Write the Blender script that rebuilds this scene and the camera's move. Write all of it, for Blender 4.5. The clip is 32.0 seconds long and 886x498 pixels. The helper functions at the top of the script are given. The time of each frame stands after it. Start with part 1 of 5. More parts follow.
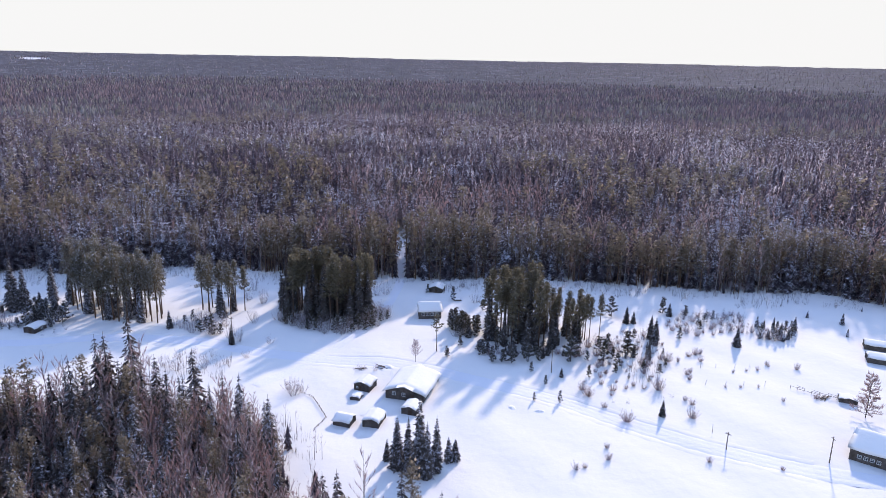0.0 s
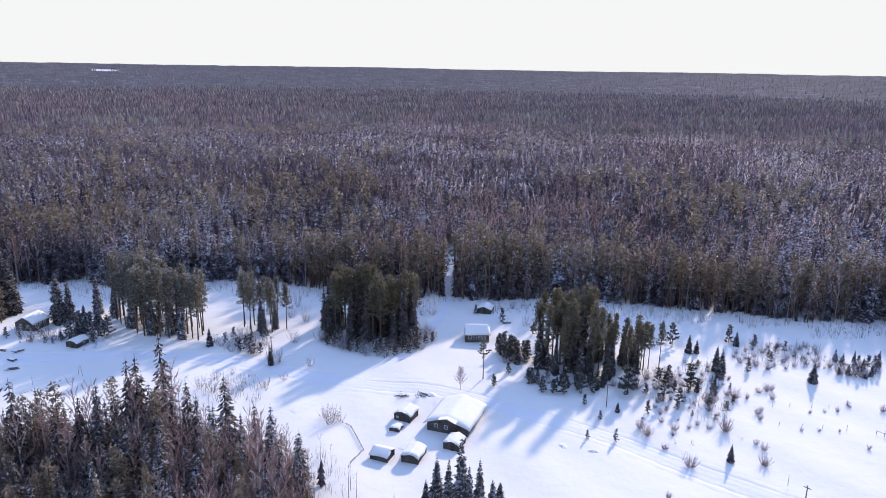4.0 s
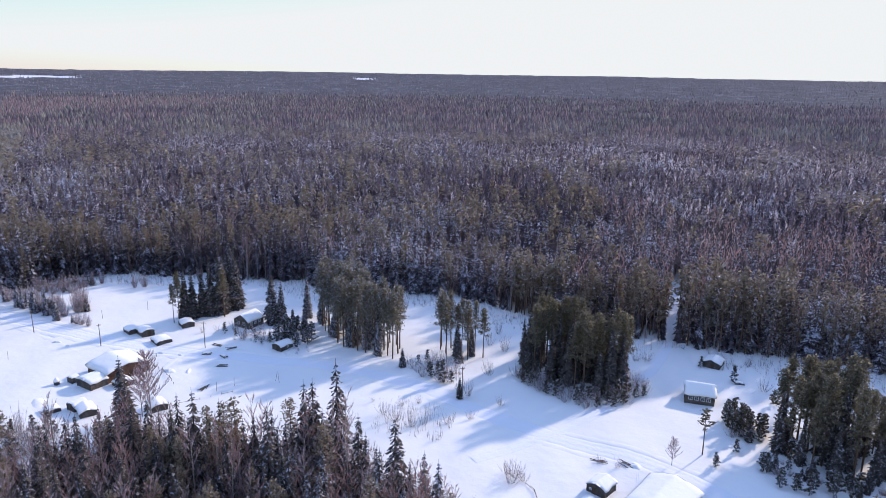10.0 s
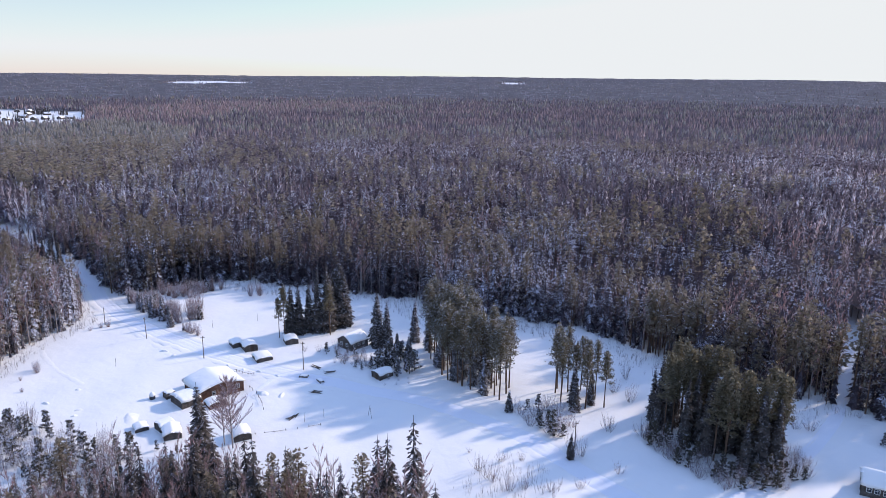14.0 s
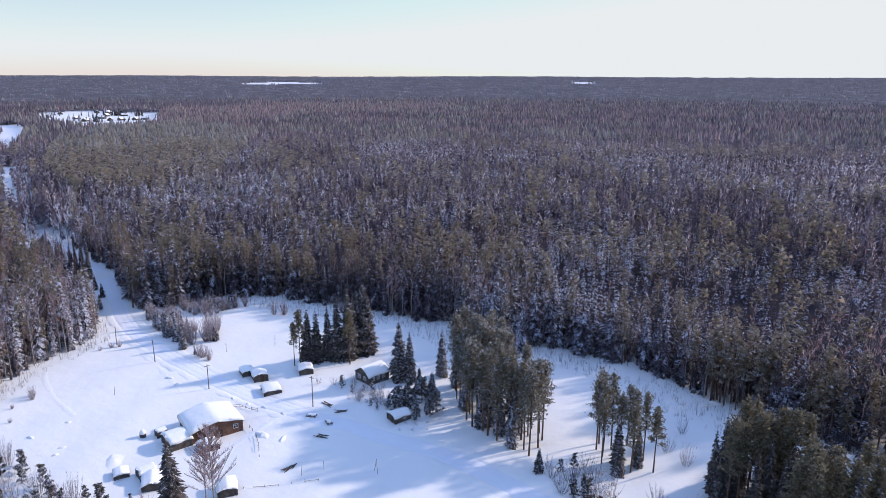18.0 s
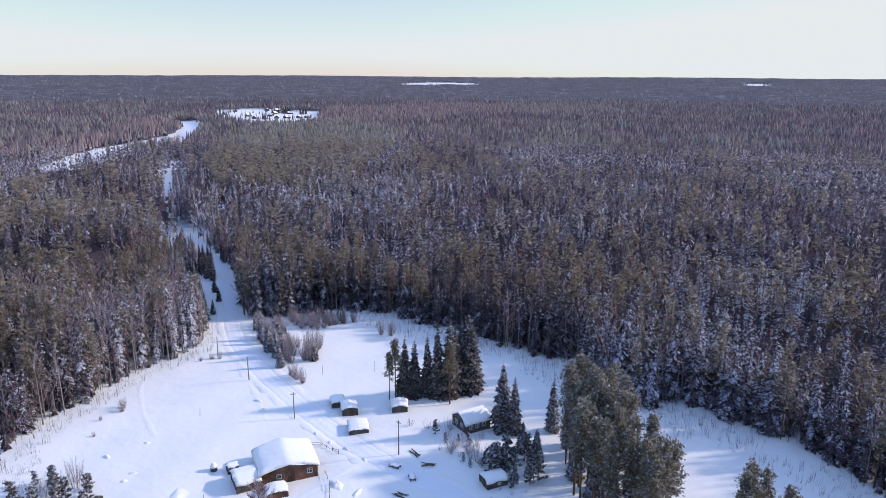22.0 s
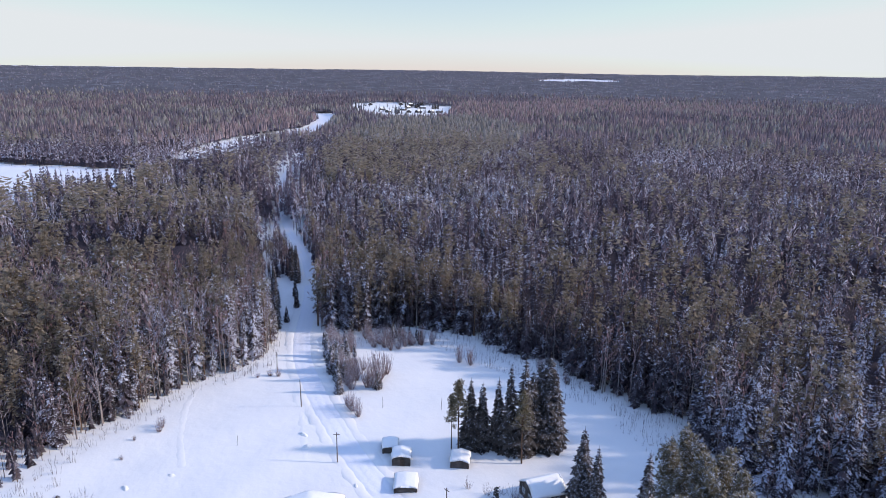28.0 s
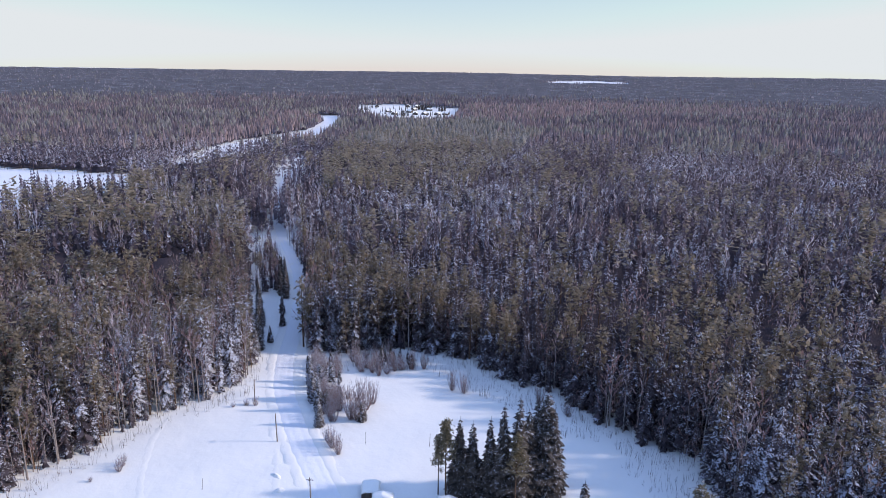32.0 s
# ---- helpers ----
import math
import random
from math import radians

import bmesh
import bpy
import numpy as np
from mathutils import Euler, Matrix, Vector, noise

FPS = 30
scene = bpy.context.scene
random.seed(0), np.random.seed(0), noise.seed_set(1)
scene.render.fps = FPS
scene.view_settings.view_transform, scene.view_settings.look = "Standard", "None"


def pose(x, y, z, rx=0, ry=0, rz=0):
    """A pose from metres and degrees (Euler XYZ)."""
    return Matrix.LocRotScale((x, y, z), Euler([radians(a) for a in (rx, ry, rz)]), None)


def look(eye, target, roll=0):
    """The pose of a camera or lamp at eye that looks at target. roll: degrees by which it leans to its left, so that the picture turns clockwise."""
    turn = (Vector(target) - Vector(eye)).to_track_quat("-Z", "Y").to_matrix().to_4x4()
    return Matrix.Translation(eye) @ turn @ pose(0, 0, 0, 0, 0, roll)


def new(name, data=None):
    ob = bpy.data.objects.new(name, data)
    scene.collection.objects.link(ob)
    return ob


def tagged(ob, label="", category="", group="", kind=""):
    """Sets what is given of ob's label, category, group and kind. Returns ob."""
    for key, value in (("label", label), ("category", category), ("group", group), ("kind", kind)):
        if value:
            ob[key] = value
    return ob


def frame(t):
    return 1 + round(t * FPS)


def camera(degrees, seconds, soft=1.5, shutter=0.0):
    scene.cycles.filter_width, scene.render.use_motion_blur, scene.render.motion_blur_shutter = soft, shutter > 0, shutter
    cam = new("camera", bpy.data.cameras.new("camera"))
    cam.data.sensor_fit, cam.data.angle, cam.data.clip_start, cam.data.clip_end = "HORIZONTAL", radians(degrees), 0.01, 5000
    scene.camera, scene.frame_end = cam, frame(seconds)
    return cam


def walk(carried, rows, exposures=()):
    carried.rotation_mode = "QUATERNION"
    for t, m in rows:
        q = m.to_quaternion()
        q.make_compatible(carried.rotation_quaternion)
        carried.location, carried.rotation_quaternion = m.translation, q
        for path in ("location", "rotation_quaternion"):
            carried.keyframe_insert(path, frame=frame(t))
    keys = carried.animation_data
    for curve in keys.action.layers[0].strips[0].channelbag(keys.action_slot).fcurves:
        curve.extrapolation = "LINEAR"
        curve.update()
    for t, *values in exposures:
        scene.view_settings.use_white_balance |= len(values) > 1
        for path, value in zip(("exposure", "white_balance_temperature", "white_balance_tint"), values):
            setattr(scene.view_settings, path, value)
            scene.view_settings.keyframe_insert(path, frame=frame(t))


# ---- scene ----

# camera: seconds, eye, heading to the left of +y, pitch, roll (degrees)
PATH = [
    (0, -0.01, -0.00, 75.00, 0.019, -15.586, 1.158),
    (1, 0.12, 2.42, 75.10, 0.266, -15.433, 1.056),
    (2, 0.22, 5.05, 75.13, 0.593, -15.244, 0.913),
    (2.5, 0.30, 6.41, 75.15, 0.967, -15.143, 0.874),
    (4.5, 1.00, 11.42, 75.17, 6.326, -14.808, 0.887),
    (5, 1.09, 12.79, 75.27, 8.297, -14.813, 0.849),
    (6, 1.37, 15.68, 75.42, 12.790, -14.715, 0.894),
    (7, 1.54, 18.97, 75.34, 16.433, -14.572, 0.949),
    (8, 1.59, 22.58, 75.31, 18.715, -14.497, 0.894),
    (9, 1.28, 26.47, 75.38, 21.190, -14.447, 0.845),
    (10, 0.55, 30.73, 75.36, 23.750, -14.441, 0.860),
    (11, -0.49, 35.78, 75.27, 26.366, -14.379, 0.802),
    (12, -1.51, 41.39, 75.24, 28.306, -14.306, 0.724),
    (13, -2.54, 47.18, 75.36, 31.465, -14.304, 0.593),
    (14, -3.54, 52.96, 75.61, 35.907, -14.237, 0.545),
    (15, -4.66, 58.84, 75.90, 39.633, -14.201, 0.515),
    (15.5, -5.29, 61.82, 76.01, 40.548, -14.238, 0.358),
    (17.5, -8.91, 74.15, 76.14, 41.638, -14.223, 0.310),
    (18, -10.13, 77.00, 76.15, 41.623, -14.279, 0.179),
    (19, -12.64, 82.55, 76.33, 42.358, -14.288, 0.222),
    (20, -15.43, 88.17, 76.54, 45.875, -14.284, 0.230),
    (21, -18.61, 94.03, 76.67, 50.725, -14.268, 0.338),
    (22, -22.07, 100.07, 76.68, 54.326, -14.280, 0.295),
    (23, -25.77, 105.76, 76.62, 57.239, -14.311, 0.328),
    (24, -29.26, 110.69, 76.49, 59.549, -14.362, 0.530),
    (25, -32.38, 115.03, 76.25, 61.526, -14.423, 0.725),
    (25.5, -33.84, 117.03, 76.09, 62.298, -14.482, 0.809),
    (27.5, -38.51, 122.99, 75.61, 64.914, -14.642, 0.937),
    (28, -39.80, 124.21, 75.56, 65.388, -14.691, 0.856),
    (29, -42.49, 126.54, 75.57, 66.303, -14.746, 0.868),
    (30, -45.30, 128.79, 75.73, 66.446, -14.758, 0.919),
    (31, -48.17, 131.21, 76.03, 66.224, -14.675, 0.975),
    (32, -51.03, 133.63, 76.29, 66.084, -14.578, 0.881),
]


def aim(x, y, z, yaw, pitch, roll):
    a, p = radians(yaw), radians(pitch)
    way = Vector((-math.sin(a) * math.cos(p), math.cos(a) * math.cos(p), math.sin(p)))
    return look((x, y, z), Vector((x, y, z)) + way, roll)


cam = camera(65.44, 32.0, soft=0.75)
walk(cam, [(t, aim(*row)) for t, *row in PATH], [(0.0, 1.84, 6400, 25), (8.0, 1.79, 6250, 24), (32.0, 1.62, 6100, 22)])

# ---- light: low winter sun ahead of the first view, clear pale sky ----
SUN_UP, SUN_TURN = 25.0, 24.0  # elevation; degrees to the right of +y
world = bpy.data.worlds.new("world")
scene.world = world
world.use_nodes = True
wn = world.node_tree
wn.nodes.clear()
sky = wn.nodes.new("ShaderNodeTexSky")
sky.sky_type, sky.sun_disc = "NISHITA", False
sky.sun_elevation, sky.sun_rotation = radians(SUN_UP), radians(SUN_TURN)
sky.air_density, sky.dust_density, sky.ozone_density = 1.1, 0.2, 2.0
back = wn.nodes.new("ShaderNodeBackground")
back.inputs["Strength"].default_value = 0.15
wout = wn.nodes.new("ShaderNodeOutputWorld")
# thin milky haze: it evens out the bright low sky and leaves the high sky blue
dim = wn.nodes.new("ShaderNodeMix")
dim.data_type, dim.blend_type = "RGBA", "MULTIPLY"
dim.inputs[0].default_value, dim.inputs[7].default_value = 1.0, (0.292, 0.312, 0.42, 1.0)
cap = wn.nodes.new("ShaderNodeMix")
cap.data_type, cap.blend_type = "RGBA", "DARKEN"
cap.inputs[0].default_value, cap.inputs[7].default_value = 1.0, (1.64, 1.77, 1.6, 1.0)
parts = wn.nodes.new("ShaderNodeSeparateColor")
veiled = wn.nodes.new("ShaderNodeMapRange")
for slot, value in ((1, 0.0), (2, 2.5)):
    veiled.inputs[slot].default_value = value
veil = wn.nodes.new("ShaderNodeMix")
veil.data_type = "RGBA"
wn.links.new(sky.outputs[0], dim.inputs[6])
wn.links.new(dim.outputs[2], cap.inputs[6])
wn.links.new(sky.outputs[0], parts.inputs[0])
wn.links.new(parts.outputs[0], veiled.inputs[0])
wn.links.new(veiled.outputs[0], veil.inputs[0])
wn.links.new(sky.outputs[0], veil.inputs[6])
even = wn.nodes.new("ShaderNodeMix")
even.data_type = "RGBA"
even.inputs[0].default_value, even.inputs[7].default_value = 0.25, cap.inputs[7].default_value
wn.links.new(cap.outputs[2], even.inputs[6])
wn.links.new(even.outputs[2], veil.inputs[7])
wn.links.new(veil.outputs[2], back.inputs[0])
wn.links.new(back.outputs[0], wout.inputs[0])

sun_data = bpy.data.lights.new("sun", "SUN")
sun_data.energy, sun_data.angle, sun_data.color = 1.32, radians(2.6), (1.0, 0.88, 0.69)
sun = new("sun", sun_data)
sun_way = Vector((math.sin(radians(SUN_TURN)) * math.cos(radians(SUN_UP)), math.cos(radians(SUN_TURN)) * math.cos(radians(SUN_UP)), math.sin(radians(SUN_UP))))
sun.matrix_world = look(sun_way * 300, (0, 0, 0))


# ---- materials ----
class Nodes:
    """Short hand for building one node material."""

    def __init__(self, name, rough=0.8, metal=0.0, spec=0.3):
        self.mat = bpy.data.materials.new(name)
        self.mat.use_nodes = True
        self.tree = self.mat.node_tree
        self.bsdf = self.tree.nodes["Principled BSDF"]
        self.bsdf.inputs["Roughness"].default_value = rough
        self.bsdf.inputs["Metallic"].default_value = metal
        self.bsdf.inputs["Specular IOR Level"].default_value = spec

    def node(self, kind, **values):
        n = self.tree.nodes.new(kind)
        for key, value in values.items():
            n.inputs[key].default_value = value
        return n

    def link(self, a, b):
        self.tree.links.new(a, b)

    def coord(self):
        return self.tree.nodes.new("ShaderNodeTexCoord").outputs["Object"]

    def noise(self, scale, detail=3.0, rough=0.55, vec=None):
        n = self.node("ShaderNodeTexNoise", Scale=scale, Detail=detail, Roughness=rough)
        self.link(vec or self.coord(), n.inputs["Vector"])
        return n.outputs["Fac"]

    def span(self, fac, lo, hi, a=0.0, b=1.0):
        n = self.node("ShaderNodeMapRange")
        self.link(fac, n.inputs[0])
        for i, v in enumerate((lo, hi, a, b)):
            n.inputs[i + 1].default_value = v
        return n.outputs[0]

    def math(self, op, a, b):
        n = self.tree.nodes.new("ShaderNodeMath")
        n.operation = op
        for i, v in enumerate((a, b)):
            if isinstance(v, (int, float)):
                n.inputs[i].default_value = v
            else:
                self.link(v, n.inputs[i])
        return n.outputs[0]

    def mix(self, fac, a, b):
        n = self.tree.nodes.new("ShaderNodeMix")
        n.data_type = "RGBA"
        if isinstance(fac, float):
            n.inputs[0].default_value = fac
        else:
            self.link(fac, n.inputs[0])
        for slot, v in ((6, a), (7, b)):
            if isinstance(v, tuple):
                n.inputs[slot].default_value = (*v, 1.0)
            else:
                self.link(v, n.inputs[slot])
        return n.outputs[2]

    def bump(self, height, strength, distance):
        n = self.node("ShaderNodeBump", Strength=strength, Distance=distance)
        self.link(height, n.inputs["Height"])
        self.link(n.outputs[0], self.bsdf.inputs["Normal"])

    def paint(self, colour):
        if isinstance(colour, tuple):
            self.bsdf.inputs["Base Color"].default_value = (*colour, 1.0)
        else:
            self.link(colour, self.bsdf.inputs["Base Color"])
        return self.mat


SNOW = (0.755, 0.748, 0.72)


def snow_material(name, tint=SNOW, coarse=0.35):
    n = Nodes(name, rough=0.85, spec=0.12)
    broad = n.noise(0.06, 4)
    fine = n.noise(2.2, 5)
    dull = (tint[0] * 0.94, tint[1] * 0.95, tint[2] * 0.97)
    colour = n.mix(n.span(broad, 0.35, 0.7), tint, dull)
    crumbs = n.math("ADD", n.math("MULTIPLY", n.noise(coarse, 4, 0.6), 1.0), n.math("MULTIPLY", fine, 0.18))
    crumbs = n.math("ADD", crumbs, n.math("MULTIPLY", n.noise(0.11, 3, 0.5), 2.2))
    n.bump(crumbs, 0.34, 0.34)
    return n.paint(colour)


def leaf_material(name, dark, light, frost, amount, patch=None, soft=0.05, depth=0.55, thinness=0.42, scale=(1.7, 6.5)):
    """Needles or twigs with snow lying on the upper sides; amount: share of snow."""
    n = Nodes(name, rough=0.9, spec=0.02)
    geo = n.tree.nodes.new("ShaderNodeNewGeometry")
    sep = n.tree.nodes.new("ShaderNodeSeparateXYZ")
    n.link(geo.outputs["True Normal"], sep.inputs[0])
    up = n.math("ABSOLUTE", sep.outputs[2], 0.0)
    tone = n.mix(geo.outputs["Random Per Island"], dark, light)
    if patch:
        tone = n.mix(n.span(n.noise(0.012, 3), 0.46, 0.62), tone, n.mix(geo.outputs["Random Per Island"], patch, light))
    # dark noise paints the shade of gaps among needles; depth sets its strength
    gap_shade = n.noise(2.6, 3, 0.6, geo.outputs["Position"])
    tone = n.mix(n.span(gap_shade, 0.3, 0.6, depth, 0.0), tone, tuple(c * 0.35 for c in dark))
    lumps = n.math("ADD", n.math("MULTIPLY", n.noise(scale[0], 2, 0.5, geo.outputs["Position"]), 0.45), n.math("MULTIPLY", n.noise(scale[1], 3, 0.6, geo.outputs["Position"]), 0.55))
    lumps = n.math("ADD", lumps, n.span(n.noise(0.012, 2, 0.5, geo.outputs["Position"]), 0.3, 0.7, -0.055, 0.055))
    lies = n.math("MULTIPLY", n.span(up, 0.12, 0.55), n.span(lumps, 0.9 - amount - soft, 0.9 - amount + soft))
    colour = n.mix(lies, tone, frost)
    thin = n.node("ShaderNodeBsdfTranslucent")
    n.link(colour, thin.inputs["Color"])
    blend = n.node("ShaderNodeMixShader", Fac=thinness)
    n.link(n.bsdf.outputs[0], blend.inputs[1])
    n.link(thin.outputs[0], blend.inputs[2])
    n.link(blend.outputs[0], n.tree.nodes["Material Output"].inputs["Surface"])
    return n.paint(colour)


def bark_material(name, a, b, scale=3.0):
    n = Nodes(name, rough=0.9, spec=0.1)
    g = n.noise(scale, 5, 0.7)
    n.bump(g, 0.6, 0.05)
    return n.paint(n.mix(n.span(g, 0.35, 0.65), a, b))


def log_material(name, a, b):
    """Weathered timber: streaks along the walls and darker blotches."""
    n = Nodes(name, rough=0.85, spec=0.15)
    co = n.coord()
    m = n.node("ShaderNodeMapping", Scale=(0.8, 0.8, 9.0))
    n.link(co, m.inputs["Vector"])
    grain = n.noise(2.0, 6, 0.7, m.outputs[0])
    n.bump(grain, 0.5, 0.04)
    return n.paint(n.mix(n.span(n.noise(0.7, 3), 0.3, 0.7), n.mix(n.span(grain, 0.3, 0.7), a, b), (a[0] * 0.6, a[1] * 0.6, a[2] * 0.6)))


M_SNOW = snow_material("snow")
M_CAP = snow_material("roof_snow", (0.805, 0.8, 0.775), 0.5)
M_ROAD = snow_material("packed_snow", (0.73, 0.74, 0.765), 0.8)
FROST = (0.76, 0.79, 0.9)
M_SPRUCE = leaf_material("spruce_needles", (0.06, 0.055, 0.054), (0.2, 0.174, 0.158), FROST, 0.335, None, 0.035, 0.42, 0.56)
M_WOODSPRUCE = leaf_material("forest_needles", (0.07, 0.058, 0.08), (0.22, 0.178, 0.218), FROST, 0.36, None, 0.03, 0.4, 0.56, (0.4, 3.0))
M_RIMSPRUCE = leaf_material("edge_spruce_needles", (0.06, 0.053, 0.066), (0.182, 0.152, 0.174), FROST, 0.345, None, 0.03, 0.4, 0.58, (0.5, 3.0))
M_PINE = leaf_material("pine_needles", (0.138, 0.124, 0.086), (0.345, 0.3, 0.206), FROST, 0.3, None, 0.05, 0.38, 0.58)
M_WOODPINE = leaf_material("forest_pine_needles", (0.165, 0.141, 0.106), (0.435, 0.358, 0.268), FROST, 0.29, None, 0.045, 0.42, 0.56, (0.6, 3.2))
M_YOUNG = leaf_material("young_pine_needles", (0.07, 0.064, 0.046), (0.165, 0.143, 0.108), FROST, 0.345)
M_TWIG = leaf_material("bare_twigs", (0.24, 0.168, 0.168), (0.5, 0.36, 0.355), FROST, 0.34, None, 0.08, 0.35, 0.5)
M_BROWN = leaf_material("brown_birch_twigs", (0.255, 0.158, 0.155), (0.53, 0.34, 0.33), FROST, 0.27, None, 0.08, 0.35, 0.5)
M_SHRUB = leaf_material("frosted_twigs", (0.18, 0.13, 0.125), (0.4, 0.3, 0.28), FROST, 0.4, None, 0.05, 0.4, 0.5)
M_BARK = bark_material("spruce_bark", (0.05, 0.04, 0.035), (0.12, 0.09, 0.075))
M_PINEBARK = bark_material("pine_bark", (0.07, 0.05, 0.04), (0.16, 0.1, 0.065))
M_BIRCH = bark_material("birch_bark", (0.32, 0.29, 0.28), (0.14, 0.115, 0.11), 5.0)
M_TWIGWOOD = bark_material("twig_wood", (0.09, 0.065, 0.06), (0.17, 0.13, 0.115))
M_LOG = log_material("weathered_logs", (0.1, 0.085, 0.075), (0.2, 0.17, 0.15))
M_REDLOG = log_material("brown_planks", (0.16, 0.085, 0.06), (0.27, 0.15, 0.105))
# shade between the trunks as a colour, for the filler sheet below the crowns
M_WOODSHADE = leaf_material("wood_shade", (0.05, 0.043, 0.05), (0.13, 0.108, 0.125), FROST, 0.2, None, 0.08)
# middle woods: paler than the near ones, some distance haze put into the colours
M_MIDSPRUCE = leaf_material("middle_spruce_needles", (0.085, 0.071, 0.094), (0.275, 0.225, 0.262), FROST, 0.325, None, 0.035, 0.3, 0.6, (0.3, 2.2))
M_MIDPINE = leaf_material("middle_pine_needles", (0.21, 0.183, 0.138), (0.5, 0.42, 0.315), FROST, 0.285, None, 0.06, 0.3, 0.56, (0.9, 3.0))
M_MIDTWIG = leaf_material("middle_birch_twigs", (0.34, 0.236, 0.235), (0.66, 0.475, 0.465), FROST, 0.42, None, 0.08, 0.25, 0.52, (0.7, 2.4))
# far woods: greyed tones and added frost stand in for haze
M_HAZEFLOOR = leaf_material("hazed_canopy", (0.14, 0.142, 0.158), (0.24, 0.236, 0.262), FROST, 0.17, None, 0.22, 0.2, 0.55, (0.03, 0.2))
M_HAZESPRUCE = leaf_material("hazed_spruce_wood", (0.14, 0.13, 0.16), (0.325, 0.29, 0.335), FROST, 0.42, (0.31, 0.24, 0.255), 0.14, 0.2, 0.56, (0.24, 0.9))
M_HAZEPINE = leaf_material("hazed_pine_wood", (0.2, 0.187, 0.155), (0.41, 0.367, 0.298), FROST, 0.4, None, 0.14, 0.2, 0.56, (0.24, 0.9))
M_HAZEBIRCH = leaf_material("hazed_birch_wood", (0.32, 0.252, 0.256), (0.55, 0.44, 0.445), FROST, 0.48, None, 0.12, 0.2, 0.5, (0.24, 0.9))

# ---- lie of the land ----
HUB = (-30.0, 80.0)


def land(x, y):
    """Height of the snow: flat by the hamlet, a dip towards the river, a long rise to the skyline."""
    r = np.hypot(x - HUB[0], y - HUB[1])
    dip = np.clip((r - 350.0) / 900.0, 0, 1)
    rise = np.clip((r - 1250.0) / 3650.0, 0, 1.2)
    z = -18.0 * dip * dip * (3 - 2 * dip) + 64.0 * rise**1.25
    z = z + np.clip((r - 1800) / 2500, 0, 1) * 5.0 * (np.sin(x * 0.0021 + 1.0) * np.cos(y * 0.0017))
    near = np.clip(1.0 - (r - 150.0) / 250.0, 0, 1)
    z = z + near * (0.22 * np.sin(x * 0.11 + 0.5) * np.cos(y * 0.09) + 0.12 * np.sin(x * 0.31 + y * 0.23))
    return z


def height(x, y):
    return float(land(np.float64(x), np.float64(y)))


NORTH_EDGE = [(260, 185), (143, 209), (135, 218), (119, 223), (98, 219), (81, 224), (62, 226), (33, 232), (13, 229), (-12, 227), (-27, 228),
              (-65, 233), (-83, 238), (-97, 237), (-105, 238), (-114, 233), (-113, 224), (-124, 224), (-136, 228), (-147, 231), (-151, 226),
              (-170, 221), (-179, 223), (-190, 215), (-200, 213), (-212, 207), (-222, 193), (-224, 180)]
WEST_EDGE = [(-229, 170.5), (-252, 175.5), (-282, 183.5), (-299, 187.5), (-320, 190), (-340, 191), (-364, 191.2), (-364, 186.8), (-341, 186.2), (-321, 184.2), (-300, 181.2), (-286, 177.5), (-285, 165.5), (-270, 162.5), (-256, 160), (-244, 159),
             (-227, 157), (-216, 153), (-209, 144), (-206, 133), (-200, 126), (-194, 118), (-187, 109), (-179, 103)]
SOUTH_EDGE = [(-172, 98), (-150, 94), (-128, 96), (-110, 103), (-103, 115), (-91, 119), (-78, 121), (-70, 130), (-62, 127), (-43, 123), (-35, 121),
              (-28, 111), (-29, 100), (-20, 92), (0, 88), (10, 78), (80, 66), (260, 55)]
OPEN = NORTH_EDGE + WEST_EDGE + SOUTH_EDGE


def inside(poly, x, y):
    p = np.array(poly, float)
    hit = np.zeros(np.shape(x), bool)
    for (x0, y0), (x1, y1) in zip(p, np.roll(p, -1, 0)):
        if y0 != y1:
            hit ^= ((y0 > y) != (y1 > y)) & (x < (x1 - x0) * (y - y0) / (y1 - y0) + x0)
    return hit


def along(line, x, y):
    """Distance from points to a polyline."""
    best = np.full(np.shape(x), 1e9)
    for (x0, y0), (x1, y1) in zip(line[:-1], line[1:]):
        dx, dy = x1 - x0, y1 - y0
        u = np.clip(((x - x0) * dx + (y - y0) * dy) / (dx * dx + dy * dy), 0, 1)
        best = np.minimum(best, np.hypot(x - x0 - u * dx, y - y0 - u * dy))
    return best

ROAD = [(-703, 277), (-575, 237), (-518, 220), (-486, 212), (-447, 203), (-390, 194.5), (-360, 191), (-330, 188.5), (-302, 185.5), (-283, 182), (-258, 175.5), (-242, 170.5),
        (-226, 165), (-211, 161.5), (-199, 160.3), (-182, 159.5), (-156, 160), (-134, 162.5), (-115, 168), (-94, 173), (-67, 172), (-48, 166), (-30, 161.5), (-14, 161), (-3, 158), (11, 150), (28, 142),
        (41, 132.5), (54, 123.5), (72, 116), (110, 104)]
SLOT = [(-14, 222), (-16, 250), (-18, 285)]
RIVER_NEAR = [(-760, -40), (-676, 37), (-651, 71), (-618, 100), (-602, 127), (-506, 127), (-507, 111), (-505, 96), (-520, 80), (-526, 69), (-461, 75), (-456, 60), (-460, -40)]
RIVER_FAR = [(-662, 157), (-748, 186), (-847, 219), (-935, 263), (-1018, 321), (-1112, 383), (-1264, 438), (-1406, 454), (-1413, 501),
             (-1220, 460), (-920, 348), (-869, 292), (-799, 242), (-729, 206), (-657, 179)]
VILLAGE = [(-1688, 632), (-1717, 729), (-1624, 783), (-1538, 833), (-1297, 708), (-1215, 614), (-1266, 567), (-1467, 564)]
LAKE_W = [(-3240, 2160), (-3270, 2390), (-3090, 2500), (-2860, 2300), (-2960, 2180), (-3000, 2010)]
